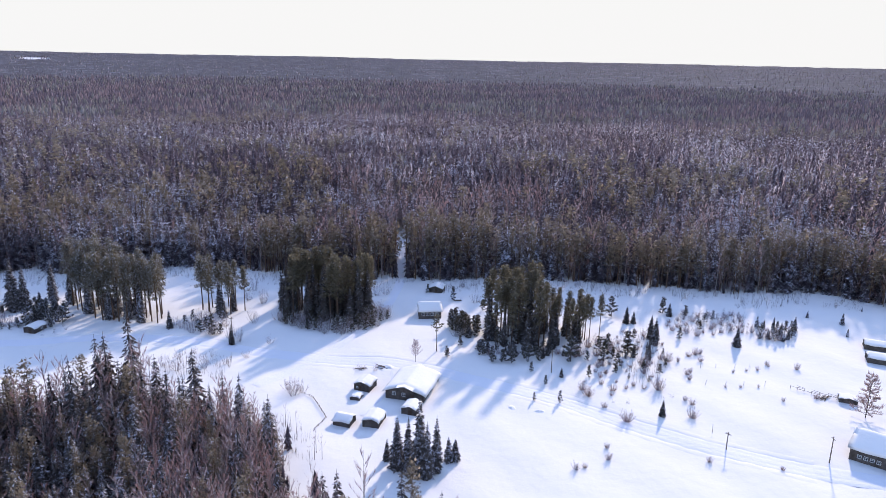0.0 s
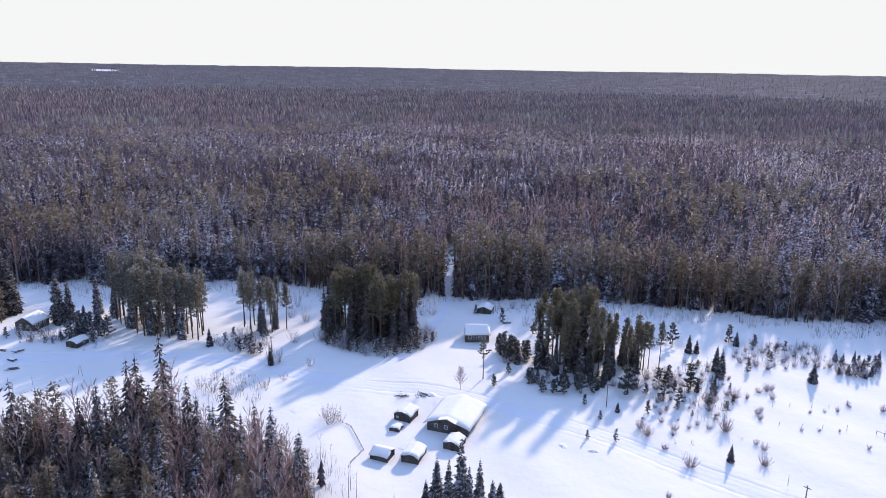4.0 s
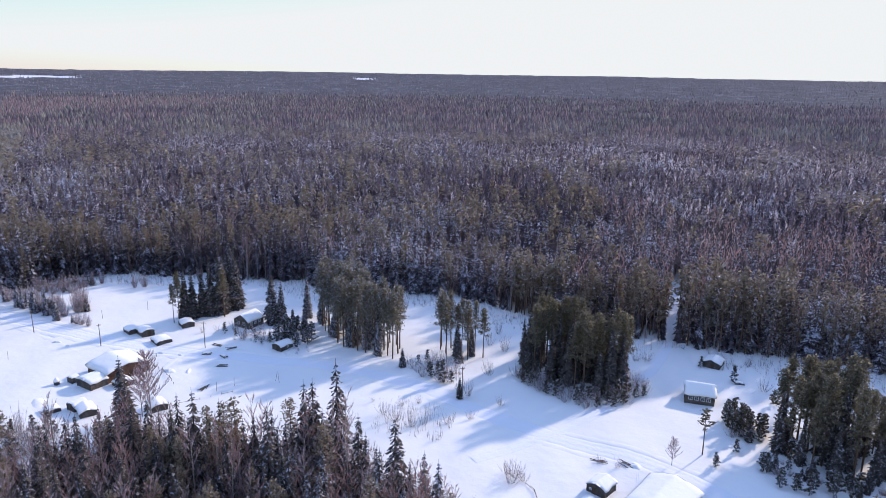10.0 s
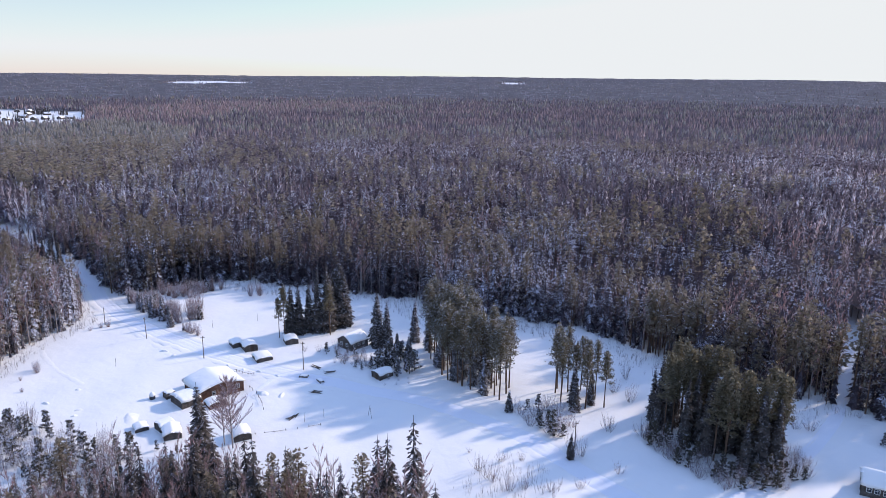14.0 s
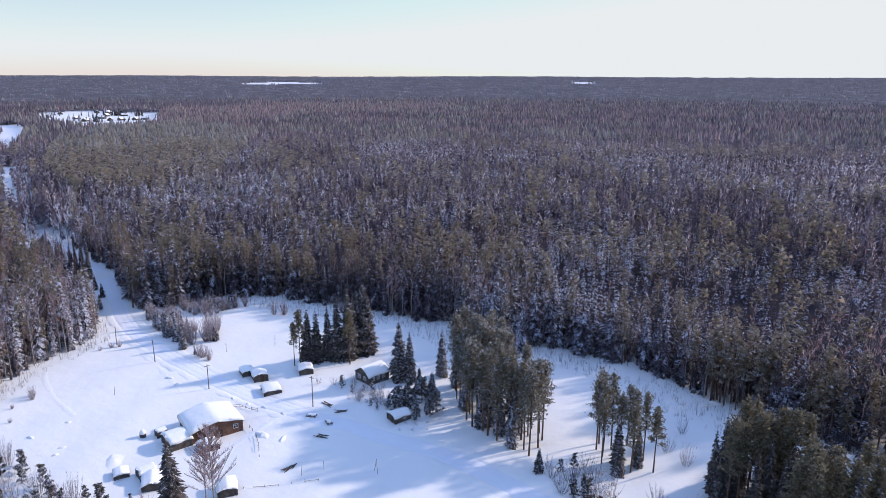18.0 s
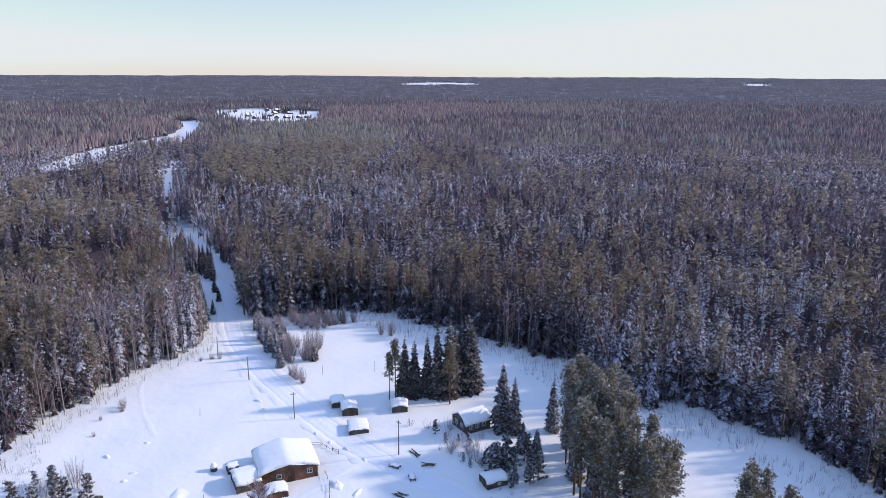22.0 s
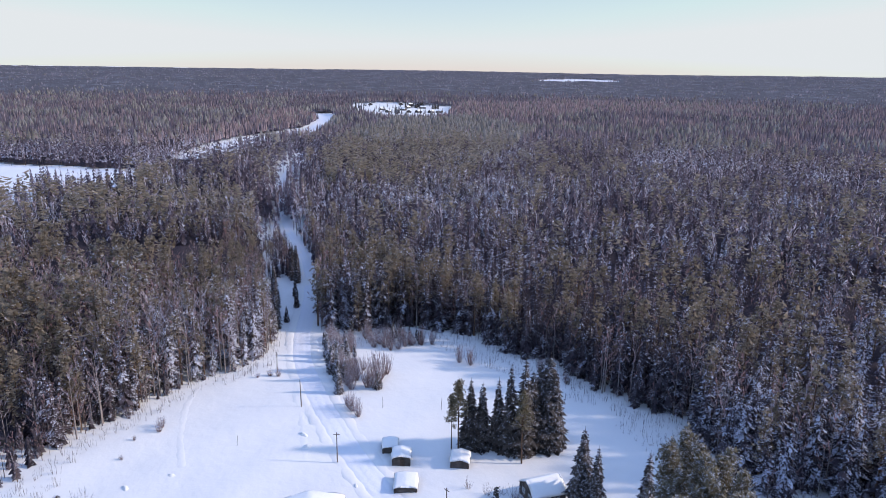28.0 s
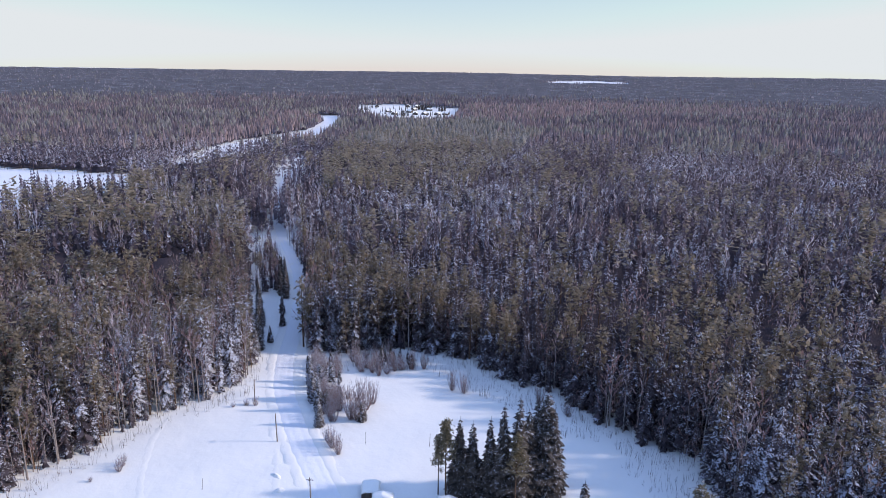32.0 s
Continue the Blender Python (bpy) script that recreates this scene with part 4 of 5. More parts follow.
ROADSIDE_BUSHES = [
    ("bush", -202.9, 151.6, 2.2), ("bush", -202.1, 153.5, 2.9), ("bush", -220.3, 192.8, 5.1), ("bush", -207.1, 194.5, 6.5),
    ("bush", -206, 197.3, 5.7), ("bush", -192.3, 199.3, 6.1), ("bush", -189.8, 201.3, 6.1), ("bush", -208.2, 191.7, 4.9),
    ("bush", -177.6, 215.2, 5.9), ("bush", -170.2, 218.3, 4.3),
]
FIELD_BUSHES = [
    ("bush", -46, 171, 3), ("bush", -49.7, 161.7, 2.8), ("bush", -63.6, 177.5, 4.7), ("bush", -57.1, 173, 6.1), ("bush", -54.6, 172.4, 5.3),
    ("bush", -62.3, 176.2, 3.9), ("bush", -54.1, 185.4, 4.8), ("bush", -68.3, 155.3, 4.3), ("bush", -64.6, 153.9, 4.9), ("bush", -60, 153, 5.5),
    ("bush", -58.2, 155.2, 4.2), ("bush", -73.5, 159.4, 1.5), ("bush", -53.5, 157.2, 2.8), ("bush", -66.6, 160.7, 2.9),
    ("bush", -35.2, 144.6, 3.8), ("bush", -33.3, 144.2, 4.4), ("bush", -63.5, 163.6, 2.2), ("pine", -63, 175.9, 6.2),
    ("spruce", -76.2, 179.9, 5.7), ("spruce", -55.9, 170.1, 6),
]
YOUNG_PINES = [
    ("pine", 2.9, 185.5, 5.7), ("pine", 5.5, 180.7, 6.9), ("pine", 6.7, 184.1, 4.9), ("pine", 9.7, 183.9, 4.2), ("pine", 5.1, 172.4, 3.3),
    ("pine", 1.7, 164.7, 2.6), ("pine", 10.8, 167.3, 4.4), ("pine", 13.6, 163.9, 3.1), ("pine", 16, 163.8, 3.3), ("pine", 19.2, 165.1, 3.6),
    ("pine", 21.7, 165.1, 4.8), ("pine", 25, 167.5, 3.6), ("pine", 22.5, 157.2, 2.9), ("spruce", 7.4, 178.7, 4.7), ("pine", 15.3, 174.1, 5.2),
    ("bush", 34.3, 167.1, 6.4), ("bush", 36.2, 166.9, 5.8), ("pine", 20.8, 173.9, 5.7), ("pine", 12.4, 199.2, 3.7), ("pine", 13.5, 190, 4.2),
]
NORTH_SAPLINGS = [
    ("bush", 6.9, 219.8, 3.3), ("pine", 3.5, 208.2, 4.7), ("bush", 10.4, 205.5, 4.6), ("pine", -4.8, 214.7, 3.3), ("bush", -4.2, 228.6, 2.6),
    ("bush", -18.4, 213.2, 4.2), ("bush", -10.3, 225.9, 1.8), ("bush", -21.4, 211.9, 4.2), ("bush", -61.5, 213.7, 5.5), ("bush", -55.6, 201.6, 6),
    ("bush", -60.8, 204.1, 4.4),
]
SOUTH_THICKET = [
    ("pine", -158.1, 107.8, 5.2), ("pine", -151.7, 107.1, 5.7), ("pine", -152, 103.9, 5.6), ("bush", -143.2, 106, 4.3),
    ("bush", -137.7, 108.1, 4.8), ("bush", -134.3, 111, 5.4), ("bush", -131.4, 113.6, 7.8), ("bush", -128.3, 114.9, 5.4),
    ("bush", -123.5, 115.3, 5.9), ("bush", -132, 107.9, 5.9), ("bush", -135.3, 105, 5.3), ("bush", -149.1, 100.8, 6), ("bush", -142.2, 101.5, 5.9),
    ("pine", -125.3, 121.6, 2.5), ("pine", -126.4, 118, 2.4), ("pine", -121.4, 123.7, 1.9), ("bush", -175.8, 117.4, 1.4),
    ("bush", -126.1, 110.5, 5.8), ("bush", -182.4, 119.9, 1.5), ("bush", -186.2, 125.5, 3.1),
]
MEADOW_BUSHES = [
    ("bush", -194.7, 168.9, 7.4), ("bush", -192.5, 169.5, 7.8), ("bush", -187.2, 172.1, 8.3), ("bush", -185.9, 173.3, 7.4),
    ("spruce", -185.2, 173.9, 5.5), ("bush", -177, 165.4, 4.3), ("spruce", -198.6, 166.2, 6.4), ("bush", -203, 148.5, 1.8),
    ("bush", -184.4, 124.8, 3.1), ("bush", -140, 176, 2.5),
]


def plant_kind(name, form, wood, crown, parts=("trunk", "crown")):
    """The two shared meshes of one kind of plant."""
    made = []
    for (v, f), m, part_name in zip(form.split(), (wood, crown), parts):
        used = np.unique(f)
        back = np.full(len(v), -1)
        back[used] = np.arange(len(used))
        made.append((part_name, raw_mesh(name + "_" + part_name, v[used], back[f], [m])))
    return made


KINDS = {
    "spruce": [plant_kind("spruce", spruce_form(60 + k, 30 - k, 10, w, 0.02, True), M_BARK, M_SPRUCE) for k, w in enumerate((0.165, 0.185, 0.2, 0.15))],
    "pine": [plant_kind("pine", pine_form(70 + k, 32, 32, b, w, 0.011, 0, True, 0.85), M_PINEBARK, M_PINE) for k, (b, w) in enumerate(((0.42, 0.115), (0.48, 0.125), (0.36, 0.11), (0.45, 0.105)))],
    "sapling": [plant_kind("sapling", pine_form(80 + k, 20, 24, 0.05, w, 0.016, 0, True, 2.9), M_BARK, M_YOUNG) for k, w in enumerate((0.26, 0.23, 0.3))],
    "tallpine": [plant_kind("tall_pine", pine_form(84, 18, 12, 0.52, 0.2, 0.013, 2), M_PINEBARK, M_PINE)],
    "birch": [plant_kind("birch", birch_form(90 + k, 56, 130, 0.27, 0.16, 0.0011, True, (0.7, 1.4), 0.0014), M_BIRCH, M_TWIG) for k in range(2)],
    "larch": [plant_kind("larch", birch_form(95, 70, 60, 0.26, 0.08, 0.0024, True, (-0.1, 0.35), 0.004), M_BARK, M_TWIG)],
}
BUSHES = []
for k in range(4):
    v, f, m = bush_form(100 + k, 18, 24, 0.006).arrays()
    BUSHES.append(raw_mesh("bush", v, f, [M_TWIGWOOD, M_SHRUB], m))
SCRUB = []
for k in range(3):
    v, f, m = bush_form(140 + k, 46, 14, 0.011, 0.95).arrays()
    SCRUB.append(raw_mesh("scrub", v, f, [M_TWIG, M_SHRUB], m))
LABELS = {
    "spruce": ("tree", "spruce", ("tall narrow spruce with drooping boughs dusted with snow", "low dark young spruce standing in deep snow")),
    "pine": ("tree", "pine", ("tall pine with bare trunk and olive crown", "slender pine with a sparse high crown")),
    "sapling": ("tree", "young pine", ("bushy young pine powdered with snow", "small bushy pine standing in deep snow")),
    "tallpine": ("tree", "pine", ("lone pine on a tall bare stem by the snowy track",) * 2),
    "birch": ("tree", "birch", ("bare birch with frosted twigs and pale trunk",) * 2),
    "larch": ("tree", "larch", ("bare spreading larch beside a snowed-in shed",) * 2),
    "bush": ("bush", "bush", ("tall leafless willow bush rising from the snow", "small leafless bush half buried in snow")),
}
NAMES = {"sapling": "young_pine", "tallpine": "pine"}
GROUPS = {"spruce": "spruces of the clearing", "pine": "pines of the clearing", "sapling": "young pines of the clearing", "bush": "bushes of the clearing", "birch": "birches of the clearing"}
tree_rng = random.Random(5)


def grow(kind, x, y, h):
    """One plant as an empty with its two parts; a bush is one mesh."""
    if kind == "pine" and h < 9.0:
        kind = "sapling"
    low = kind == "bush" and x > 8 and y < 202
    if low:
        h = h * 0.56
    low = low or x < -170
    if kind == "bush":
        ob = new("bush", tree_rng.choice(SCRUB if low else BUSHES))
        fat = h * tree_rng.uniform(0.8, 1.1) * (0.72 if h > 5.0 else 1.0) * (0.7 if x < -170 else 1.0)
        ob.matrix_world = pose(x, y, height(x, y) - 0.05, 0, 0, tree_rng.uniform(0, 360)) @ Matrix.Diagonal((fat, fat, h, 1))
        return tagged(ob, LABELS["bush"][2][1 if h < 3.0 else 0], "bush", GROUPS["bush"])
    shape = tree_rng.choice(KINDS[kind])
    category, what, labels = LABELS[kind]
    root = new(NAMES.get(kind, kind))
    root.empty_display_size = 0.5
    fat = h * tree_rng.uniform(0.9, 1.12) * (1.45 if kind == "spruce" and h < 8.5 else 1.22 if kind == "spruce" and -160 < x < -108 else 1.0)
    small = h < (9.0 if kind == "spruce" else 3.0 if kind in ("sapling", "bush") else 14.0)
    root.matrix_world = pose(x, y, height(x, y) - 0.1, 0, 0, tree_rng.uniform(0, 360)) @ Matrix.Diagonal((fat, fat, h, 1))
    tagged(root, labels[1] if small else labels[0], what, GROUPS.get(kind, ""))
    for part_name, me in shape:
        new(part_name, me).parent = root
    return root


for row in (TREES_EAST, PINES_EAST, BUSHES_EAST, BY_HOUSE, ROW_WEST, BY_RED_HUT, SPRUCE_CLUMP, BY_BARN, ROADSIDE, ROADSIDE_BUSHES,
            FIELD_BUSHES, YOUNG_PINES, NORTH_SAPLINGS, SOUTH_THICKET, MEADOW_BUSHES):
    for spot in row:
        grow(*spot)


def copse(poly, gap, seed, choose):
    """Trees packed inside a polygon; choose(x, y, random) gives kind and height."""
    r = random.Random(seed)
    xs, ys = [p[0] for p in poly], [p[1] for p in poly]
    spots = []
    for _ in range(900):
        x, y = r.uniform(min(xs), max(xs)), r.uniform(min(ys), max(ys))
        if bool(inside(poly, np.float64(x), np.float64(y))) and all(math.hypot(x - a, y - b) > gap for a, b in spots):
            spots.append((x, y))
            grow(*((k := choose(x, y, r))[0], x, y, k[1]))


# dense copse by the lane
copse([(-49, 193), (-38, 189), (-27, 184), (-20.5, 193), (-23, 203), (-36, 206), (-48, 204)], 2.2, 1,
      lambda x, y, r: ("pine", r.uniform(17, 20)) if r.random() < 0.42 else ("spruce", r.uniform(11, 18)))
# high copse
copse([(12, 177), (18, 170), (27, 171), (33, 172), (40, 176), (40, 186), (28, 190), (14, 188)], 2.3, 2,
      lambda x, y, r: ("pine", r.uniform(16, 20) * (1.0 if x < 29 else 0.72)) if r.random() < 0.55 else ("spruce", r.uniform(10, 16) * (1.0 if x < 29 else 0.72)))
# pine grove
copse([(-115, 200), (-107, 191), (-98, 185), (-88, 183.5), (-81, 183), (-79, 187), (-83, 193), (-92, 195), (-105, 203), (-112, 204)], 2.1, 3,
      lambda x, y, r: ("pine", r.uniform(16, 21)) if r.random() < 0.75 else ("spruce", r.uniform(8, 15)))
copse([(-75, 197), (-70, 191), (-64, 189), (-59, 195), (-67, 203)], 2.6, 4,
      lambda x, y, r: ("pine", r.uniform(14, 18)) if r.random() < 0.8 else ("spruce", r.uniform(7, 13)))
# willow fringes before the copses
copse([(-48, 186), (-38, 181), (-28, 177), (-18, 184), (-20, 190), (-28, 183), (-38, 187), (-47, 191)], 1.45, 5, lambda x, y, r: ("bush" if r.random() < 0.6 else "pine", r.uniform(2.5, 5.5)))
copse([(-21, 186), (-15, 190), (-17, 199), (-21, 198)], 1.5, 15, lambda x, y, r: ("bush" if r.random() < 0.7 else "pine", r.uniform(2.2, 4.5)))
copse([(1, 187), (4, 179), (9, 178), (11, 184), (6, 188)], 1.5, 16, lambda x, y, r: (r.choice(("pine", "pine", "bush")), r.uniform(2.8, 5.6)))
copse([(9, 170), (14, 166), (26, 165), (33, 167), (27, 170), (17, 169), (12, 174)], 1.7, 17, lambda x, y, r: (r.choice(("pine", "bush", "spruce")), r.uniform(1.8, 4.6)))
copse([(-76, 182), (-68, 176), (-60, 176), (-62, 186), (-70, 188)], 2.2, 6, lambda x, y, r: ("bush" if r.random() < 0.7 else "pine", r.uniform(2.5, 5)))
copse([(30, 168), (40, 160), (50, 168), (46, 178), (38, 172)], 3.2, 7, lambda x, y, r: ("bush" if r.random() < 0.5 else "pine", r.uniform(3, 7)))


copse([(-108, 172), (-104, 178), (-108, 186), (-116, 188), (-118, 181)], 2.1, 8, lambda x, y, r: ("pine" if r.random() < 0.7 else "spruce", r.uniform(3, 6.5)) if math.hypot(x + 112.4, y - 177.2) > 3.6 and (x + 112.4) * 0.73 - (y - 177.2) * 0.68 < 1.5 else ("bush", 1.0))
copse([(-137, 178), (-126, 178), (-124, 183), (-135, 183)], 2.2, 9, lambda x, y, r: ("bush" if r.random() < 0.4 else "pine", r.uniform(1.8, 3.6)))
copse([(-165, 104), (-150, 99), (-128, 101), (-118, 110), (-126, 118), (-140, 114), (-158, 113)], 2.4, 10, lambda x, y, r: ("bush" if r.random() < 0.6 else "pine", r.uniform(3.0, 6.5)))

# thicket along the far side of the track
copse([(-224, 180), (-222, 171), (-206, 168.5), (-190, 166.5), (-186, 169), (-200, 173), (-214, 177)], 1.8, 18, lambda x, y, r: (r.choice(("spruce", "bush", "bush", "pine")), r.uniform(2.4, 6.0)))
copse([(-222, 182), (-212, 180), (-206, 186), (-208, 196), (-216, 196)], 2.2, 19, lambda x, y, r: (r.choice(("spruce", "bush", "bush")), r.uniform(2.4, 6.5)))

# young spruces and willows scattered over the east slope
copse([(89, 180), (93, 191), (103, 189), (97, 178)], 1.9, 11, lambda x, y, r: (r.choice(("pine", "spruce", "pine", "bush")), r.uniform(2.2, 4.2)))
copse([(66, 180), (66, 192), (74, 199), (92, 200), (87, 185)], 2.7, 12, lambda x, y, r: (r.choice(("bush", "bush", "pine")), r.uniform(2.4, 4.4)))
copse([(34, 152), (40, 164), (44, 172), (52, 186), (63, 184), (58, 162), (49, 148), (40, 145)], 2.5, 13, lambda x, y, r: (r.choice(("bush", "pine", "bush", "bush")), r.uniform(1.5, 3.6)))
copse([(-128, 174), (-118, 177), (-118, 183), (-127, 182)], 1.9, 14, lambda x, y, r: (r.choice(("bush", "pine")), r.uniform(1.6, 3.2)))


# thin stems and brushwood along the edges of the clearing
def brush(x, y):
    ok = inside(OPEN, x, y) & (along(ROAD, x, y) > 6)
    near_edge = (along(NORTH_EDGE, x, y) < 13) & (patches(x * 4, y * 4) > -0.35)
    near_wood = along(SOUTH_EDGE[:11], x, y) < 9
    scrub = inside([(70, 184), (68, 192), (74, 200), (93, 201), (88, 184)], x, y) | inside([(44, 166), (52, 186), (62, 184), (56, 160), (48, 150)], x, y)
    east = inside([(36, 140), (75, 150), (100, 185), (60, 205), (44, 190)], x, y) & (patches(x * 3, y * 3) > 0.15)
    west = along(WEST_EDGE[9:], x, y) < 6
    field = inside([(-70, 145), (-52, 150), (-52, 163), (-66, 166)], x, y)
    return ok & (near_edge | near_wood | scrub | east | west | field)


bx, by = scatter(rng, (-230, 60, 145, 240), 1.95, brush)
bh = rng.uniform(0.7, 2.8, len(bx))
BRUSH_FORMS = [bush_form(111, 5, 3, 0.011, 0.25), bush_form(112, 5, 3, 0.011, 0.3)]
plant("brushwood", (bx, by, bh, (rng.random(len(bx)) * 2).astype(int)), BRUSH_FORMS, [(M_TWIGWOOD, M_SHRUB)] * 2, "thin leafless saplings and stems poking through the snow", "brush")

# ---- buildings ----
def part(name, bm, material, parent, label=""):
    """Links a bmesh as one mesh object under a thing or a part."""
    me = bpy.data.meshes.new(name)
    bmesh.ops.recalc_face_normals(bm, faces=bm.faces)
    bm.to_mesh(me)
    bm.free()
    me.materials.append(material)
    ob = new(name, me)
    ob.parent = parent
    if label:
        ob["label"] = label
    return ob


def box(sx, sy, sz, at=(0, 0, 0), bevel=0.0):
    """A box standing on at, its edges broken by a bevel."""
    bm = bmesh.new()
    bmesh.ops.create_cube(bm, size=1, matrix=Matrix.Translation((at[0], at[1], at[2] + sz / 2)) @ Matrix.Diagonal((sx, sy, sz, 1)))
    if bevel:
        bmesh.ops.bevel(bm, geom=bm.edges[:], offset=bevel, segments=1, affect="EDGES")
    return bm


def prism(profile, a, b):
    """A closed outline in y and z, drawn out along x from a to b."""
    bm = bmesh.new()
    ends = [[bm.verts.new((x, y, z)) for y, z in profile] for x in (a, b)]
    bm.faces.new(ends[0])
    bm.faces.new(ends[1][::-1])
    n = len(profile)
    for k in range(n):
        bm.faces.new((ends[0][k], ends[1][k], ends[1][(k + 1) % n], ends[0][(k + 1) % n]))
    return bm


def log_wall(length, high, course=0.26, thick=0.2):
    """A wall of round logs laid on one another, along local x, running a little past the corners."""
    n = max(2, round(high / course))
    d = high / n
    out = []
    for i in range(n):
        out += [(thick * 0.36, d * i + 0.01), (thick * 0.62, d * (i + 0.25)), (thick * 0.62, d * (i + 0.75)), (thick * 0.36, d * (i + 1) - 0.01)]
    return prism(out + [(-y, z) for y, z in reversed(out)], -length / 2 - 0.22, length / 2 + 0.22)


def gable_fill(width, rise, thick=0.16):
    """The boarded triangle over an end wall."""
    bm = prism([(-width / 2, 0), (width / 2, 0), (0, rise)], -thick / 2, thick / 2)
    bmesh.ops.transform(bm, matrix=Matrix.Rotation(math.pi / 2, 4, "Z"), verts=bm.verts)
    return bm


def snow_cap(width, length, roof, thick, over, seed, sag=0.18, nx=18, ny=12, bulge=1.0):
    """Deep settled snow on a roof: rounded edges, uneven top, drooping over the eaves. roof(x): height of the roof across."""
    r = random.Random(seed)
    ph = [r.uniform(0, 6.28) for _ in range(6)]
    thick, sag = thick * (0.72 if width > 5 else 0.48), sag * 0.4
    W2, L2 = width / 2 + over, length / 2 + over
    bm = bmesh.new()
    top, low = [], []
    for j in range(ny + 1):
        for i in range(nx + 1):
            u, v = 2 * i / nx - 1, 2 * j / ny - 1
            x = u * W2 + 0.10 * math.sin(v * 4 + ph[0]) * abs(u) ** 6
            y = v * L2 + 0.12 * math.sin(u * 5 + ph[1]) * abs(v) ** 6
            e = max(abs(u) ** 11, abs(v) ** 12)
            h = thick * (1 - e) ** 0.55 * (1 + 0.06 * math.sin(3.1 * u + ph[2]) * math.cos(2.3 * v + ph[3]) + 0.025 * math.sin(9 * u + 7 * v + ph[4]))
            base = roof(max(-width / 2, min(width / 2, x))) - (max(0, abs(x) - width / 2) * 0.5 + sag * abs(u) ** 10 * (0.5 + 0.5 * math.sin(v * 6 + ph[5])))
            soft = roof(0.0) * 0.10 * (1 - abs(u)) ** 2 * bulge
            top.append(bm.verts.new((x, y, base + h * (1 + 0.1 * bulge * (1 - u * u)) - soft * 0.4 + 0.02)))
            low.append(bm.verts.new((x * 0.985, y * 0.985, base + 0.012)))
    k = nx + 1
    for j in range(ny):
        for i in range(nx):
            a = j * k + i
            bm.faces.new((top[a], top[a + 1], top[a + k + 1], top[a + k]))
            bm.faces.new((low[a], low[a + k], low[a + k + 1], low[a + 1]))
    rim = [i for i in range(nx)] + [nx + j * k for j in range(ny)] + [ny * k + i for i in range(nx, 0, -1)] + [j * k for j in range(ny, 0, -1)]
    for a, b in zip(rim, rim[1:] + rim[:1]):
        bm.faces.new((low[a], low[b], top[b], top[a]))
    for f in bm.faces:
        f.smooth = True
    return bm


def slope_board(width, length, roof, side, over, thick=0.1):
    """One boarded roof slope, from the ridge to its eave."""
    x1 = side * (width / 2 + over * 0.6)
    z0, z1 = roof(0.0), roof(side * width / 2) - over * 0.35
    bm = prism([(0.0, z0 - thick), (x1, z1 - thick), (x1, z1), (0.0, z0)], -length / 2 - over * 0.6, length / 2 + over * 0.6)
    bmesh.ops.transform(bm, matrix=Matrix(((0, 1, 0, 0), (1, 0, 0, 0), (0, 0, 1, 0), (0, 0, 0, 1))), verts=bm.verts)
    return bm


def add_window(parent, at, turn, w=0.8, h=0.95, white=True):
    """A small window: frame with a cross bar, and two panes."""
    root_m = Matrix.Translation(at) @ Matrix.Rotation(radians(turn), 4, "Z")
    bm = bmesh.new()
    for sx, sz, x, z in ((w + 0.16, 0.09, 0, -0.045), (w + 0.16, 0.09, 0, h - 0.045), (0.09, h, -w / 2 - 0.035, 0), (0.09, h, w / 2 + 0.035, 0), (0.05, h, 0, 0), (w, 0.05, 0, h * 0.6)):
        bmesh.ops.create_cube(bm, size=1, matrix=root_m @ Matrix.Translation((x, -0.05, z + (sz / 2))) @ Matrix.Diagonal((sx, 0.09, sz, 1)))
    win = part("window", bm, M_TRIM if white else M_LOG, parent, "small window in a painted wooden frame" if white else "small dark window")
    for x in (-w / 4, w / 4):
        b2 = bmesh.new()
        bmesh.ops.create_cube(b2, size=1, matrix=root_m @ Matrix.Translation((x, -0.02, h / 2)) @ Matrix.Diagonal((w / 2 - 0.05, 0.02, h - 0.05, 1)))
        part("pane", b2, M_GLASS, win)
    return win


def add_door(parent, at, turn, w=0.85, h=1.75):
    m = Matrix.Translation(at) @ Matrix.Rotation(radians(turn), 4, "Z")
    bm = bmesh.new()
    for i in range(5):
        bmesh.ops.create_cube(bm, size=1, matrix=m @ Matrix.Translation((-w / 2 + w * (i + 0.5) / 5, -0.06 - 0.008 * (i % 2), h / 2)) @ Matrix.Diagonal((w / 5 - 0.012, 0.06, h, 1)))
    door = part("door", bm, M_DOOR, parent, "dark plank door")
    b2 = bmesh.new()
    bmesh.ops.create_cone(b2, cap_ends=True, segments=6, radius1=0.02, radius2=0.02, depth=0.22, matrix=m @ Matrix.Translation((w * 0.32, -0.12, h * 0.52)))
    part("handle", b2, M_IRON, door)


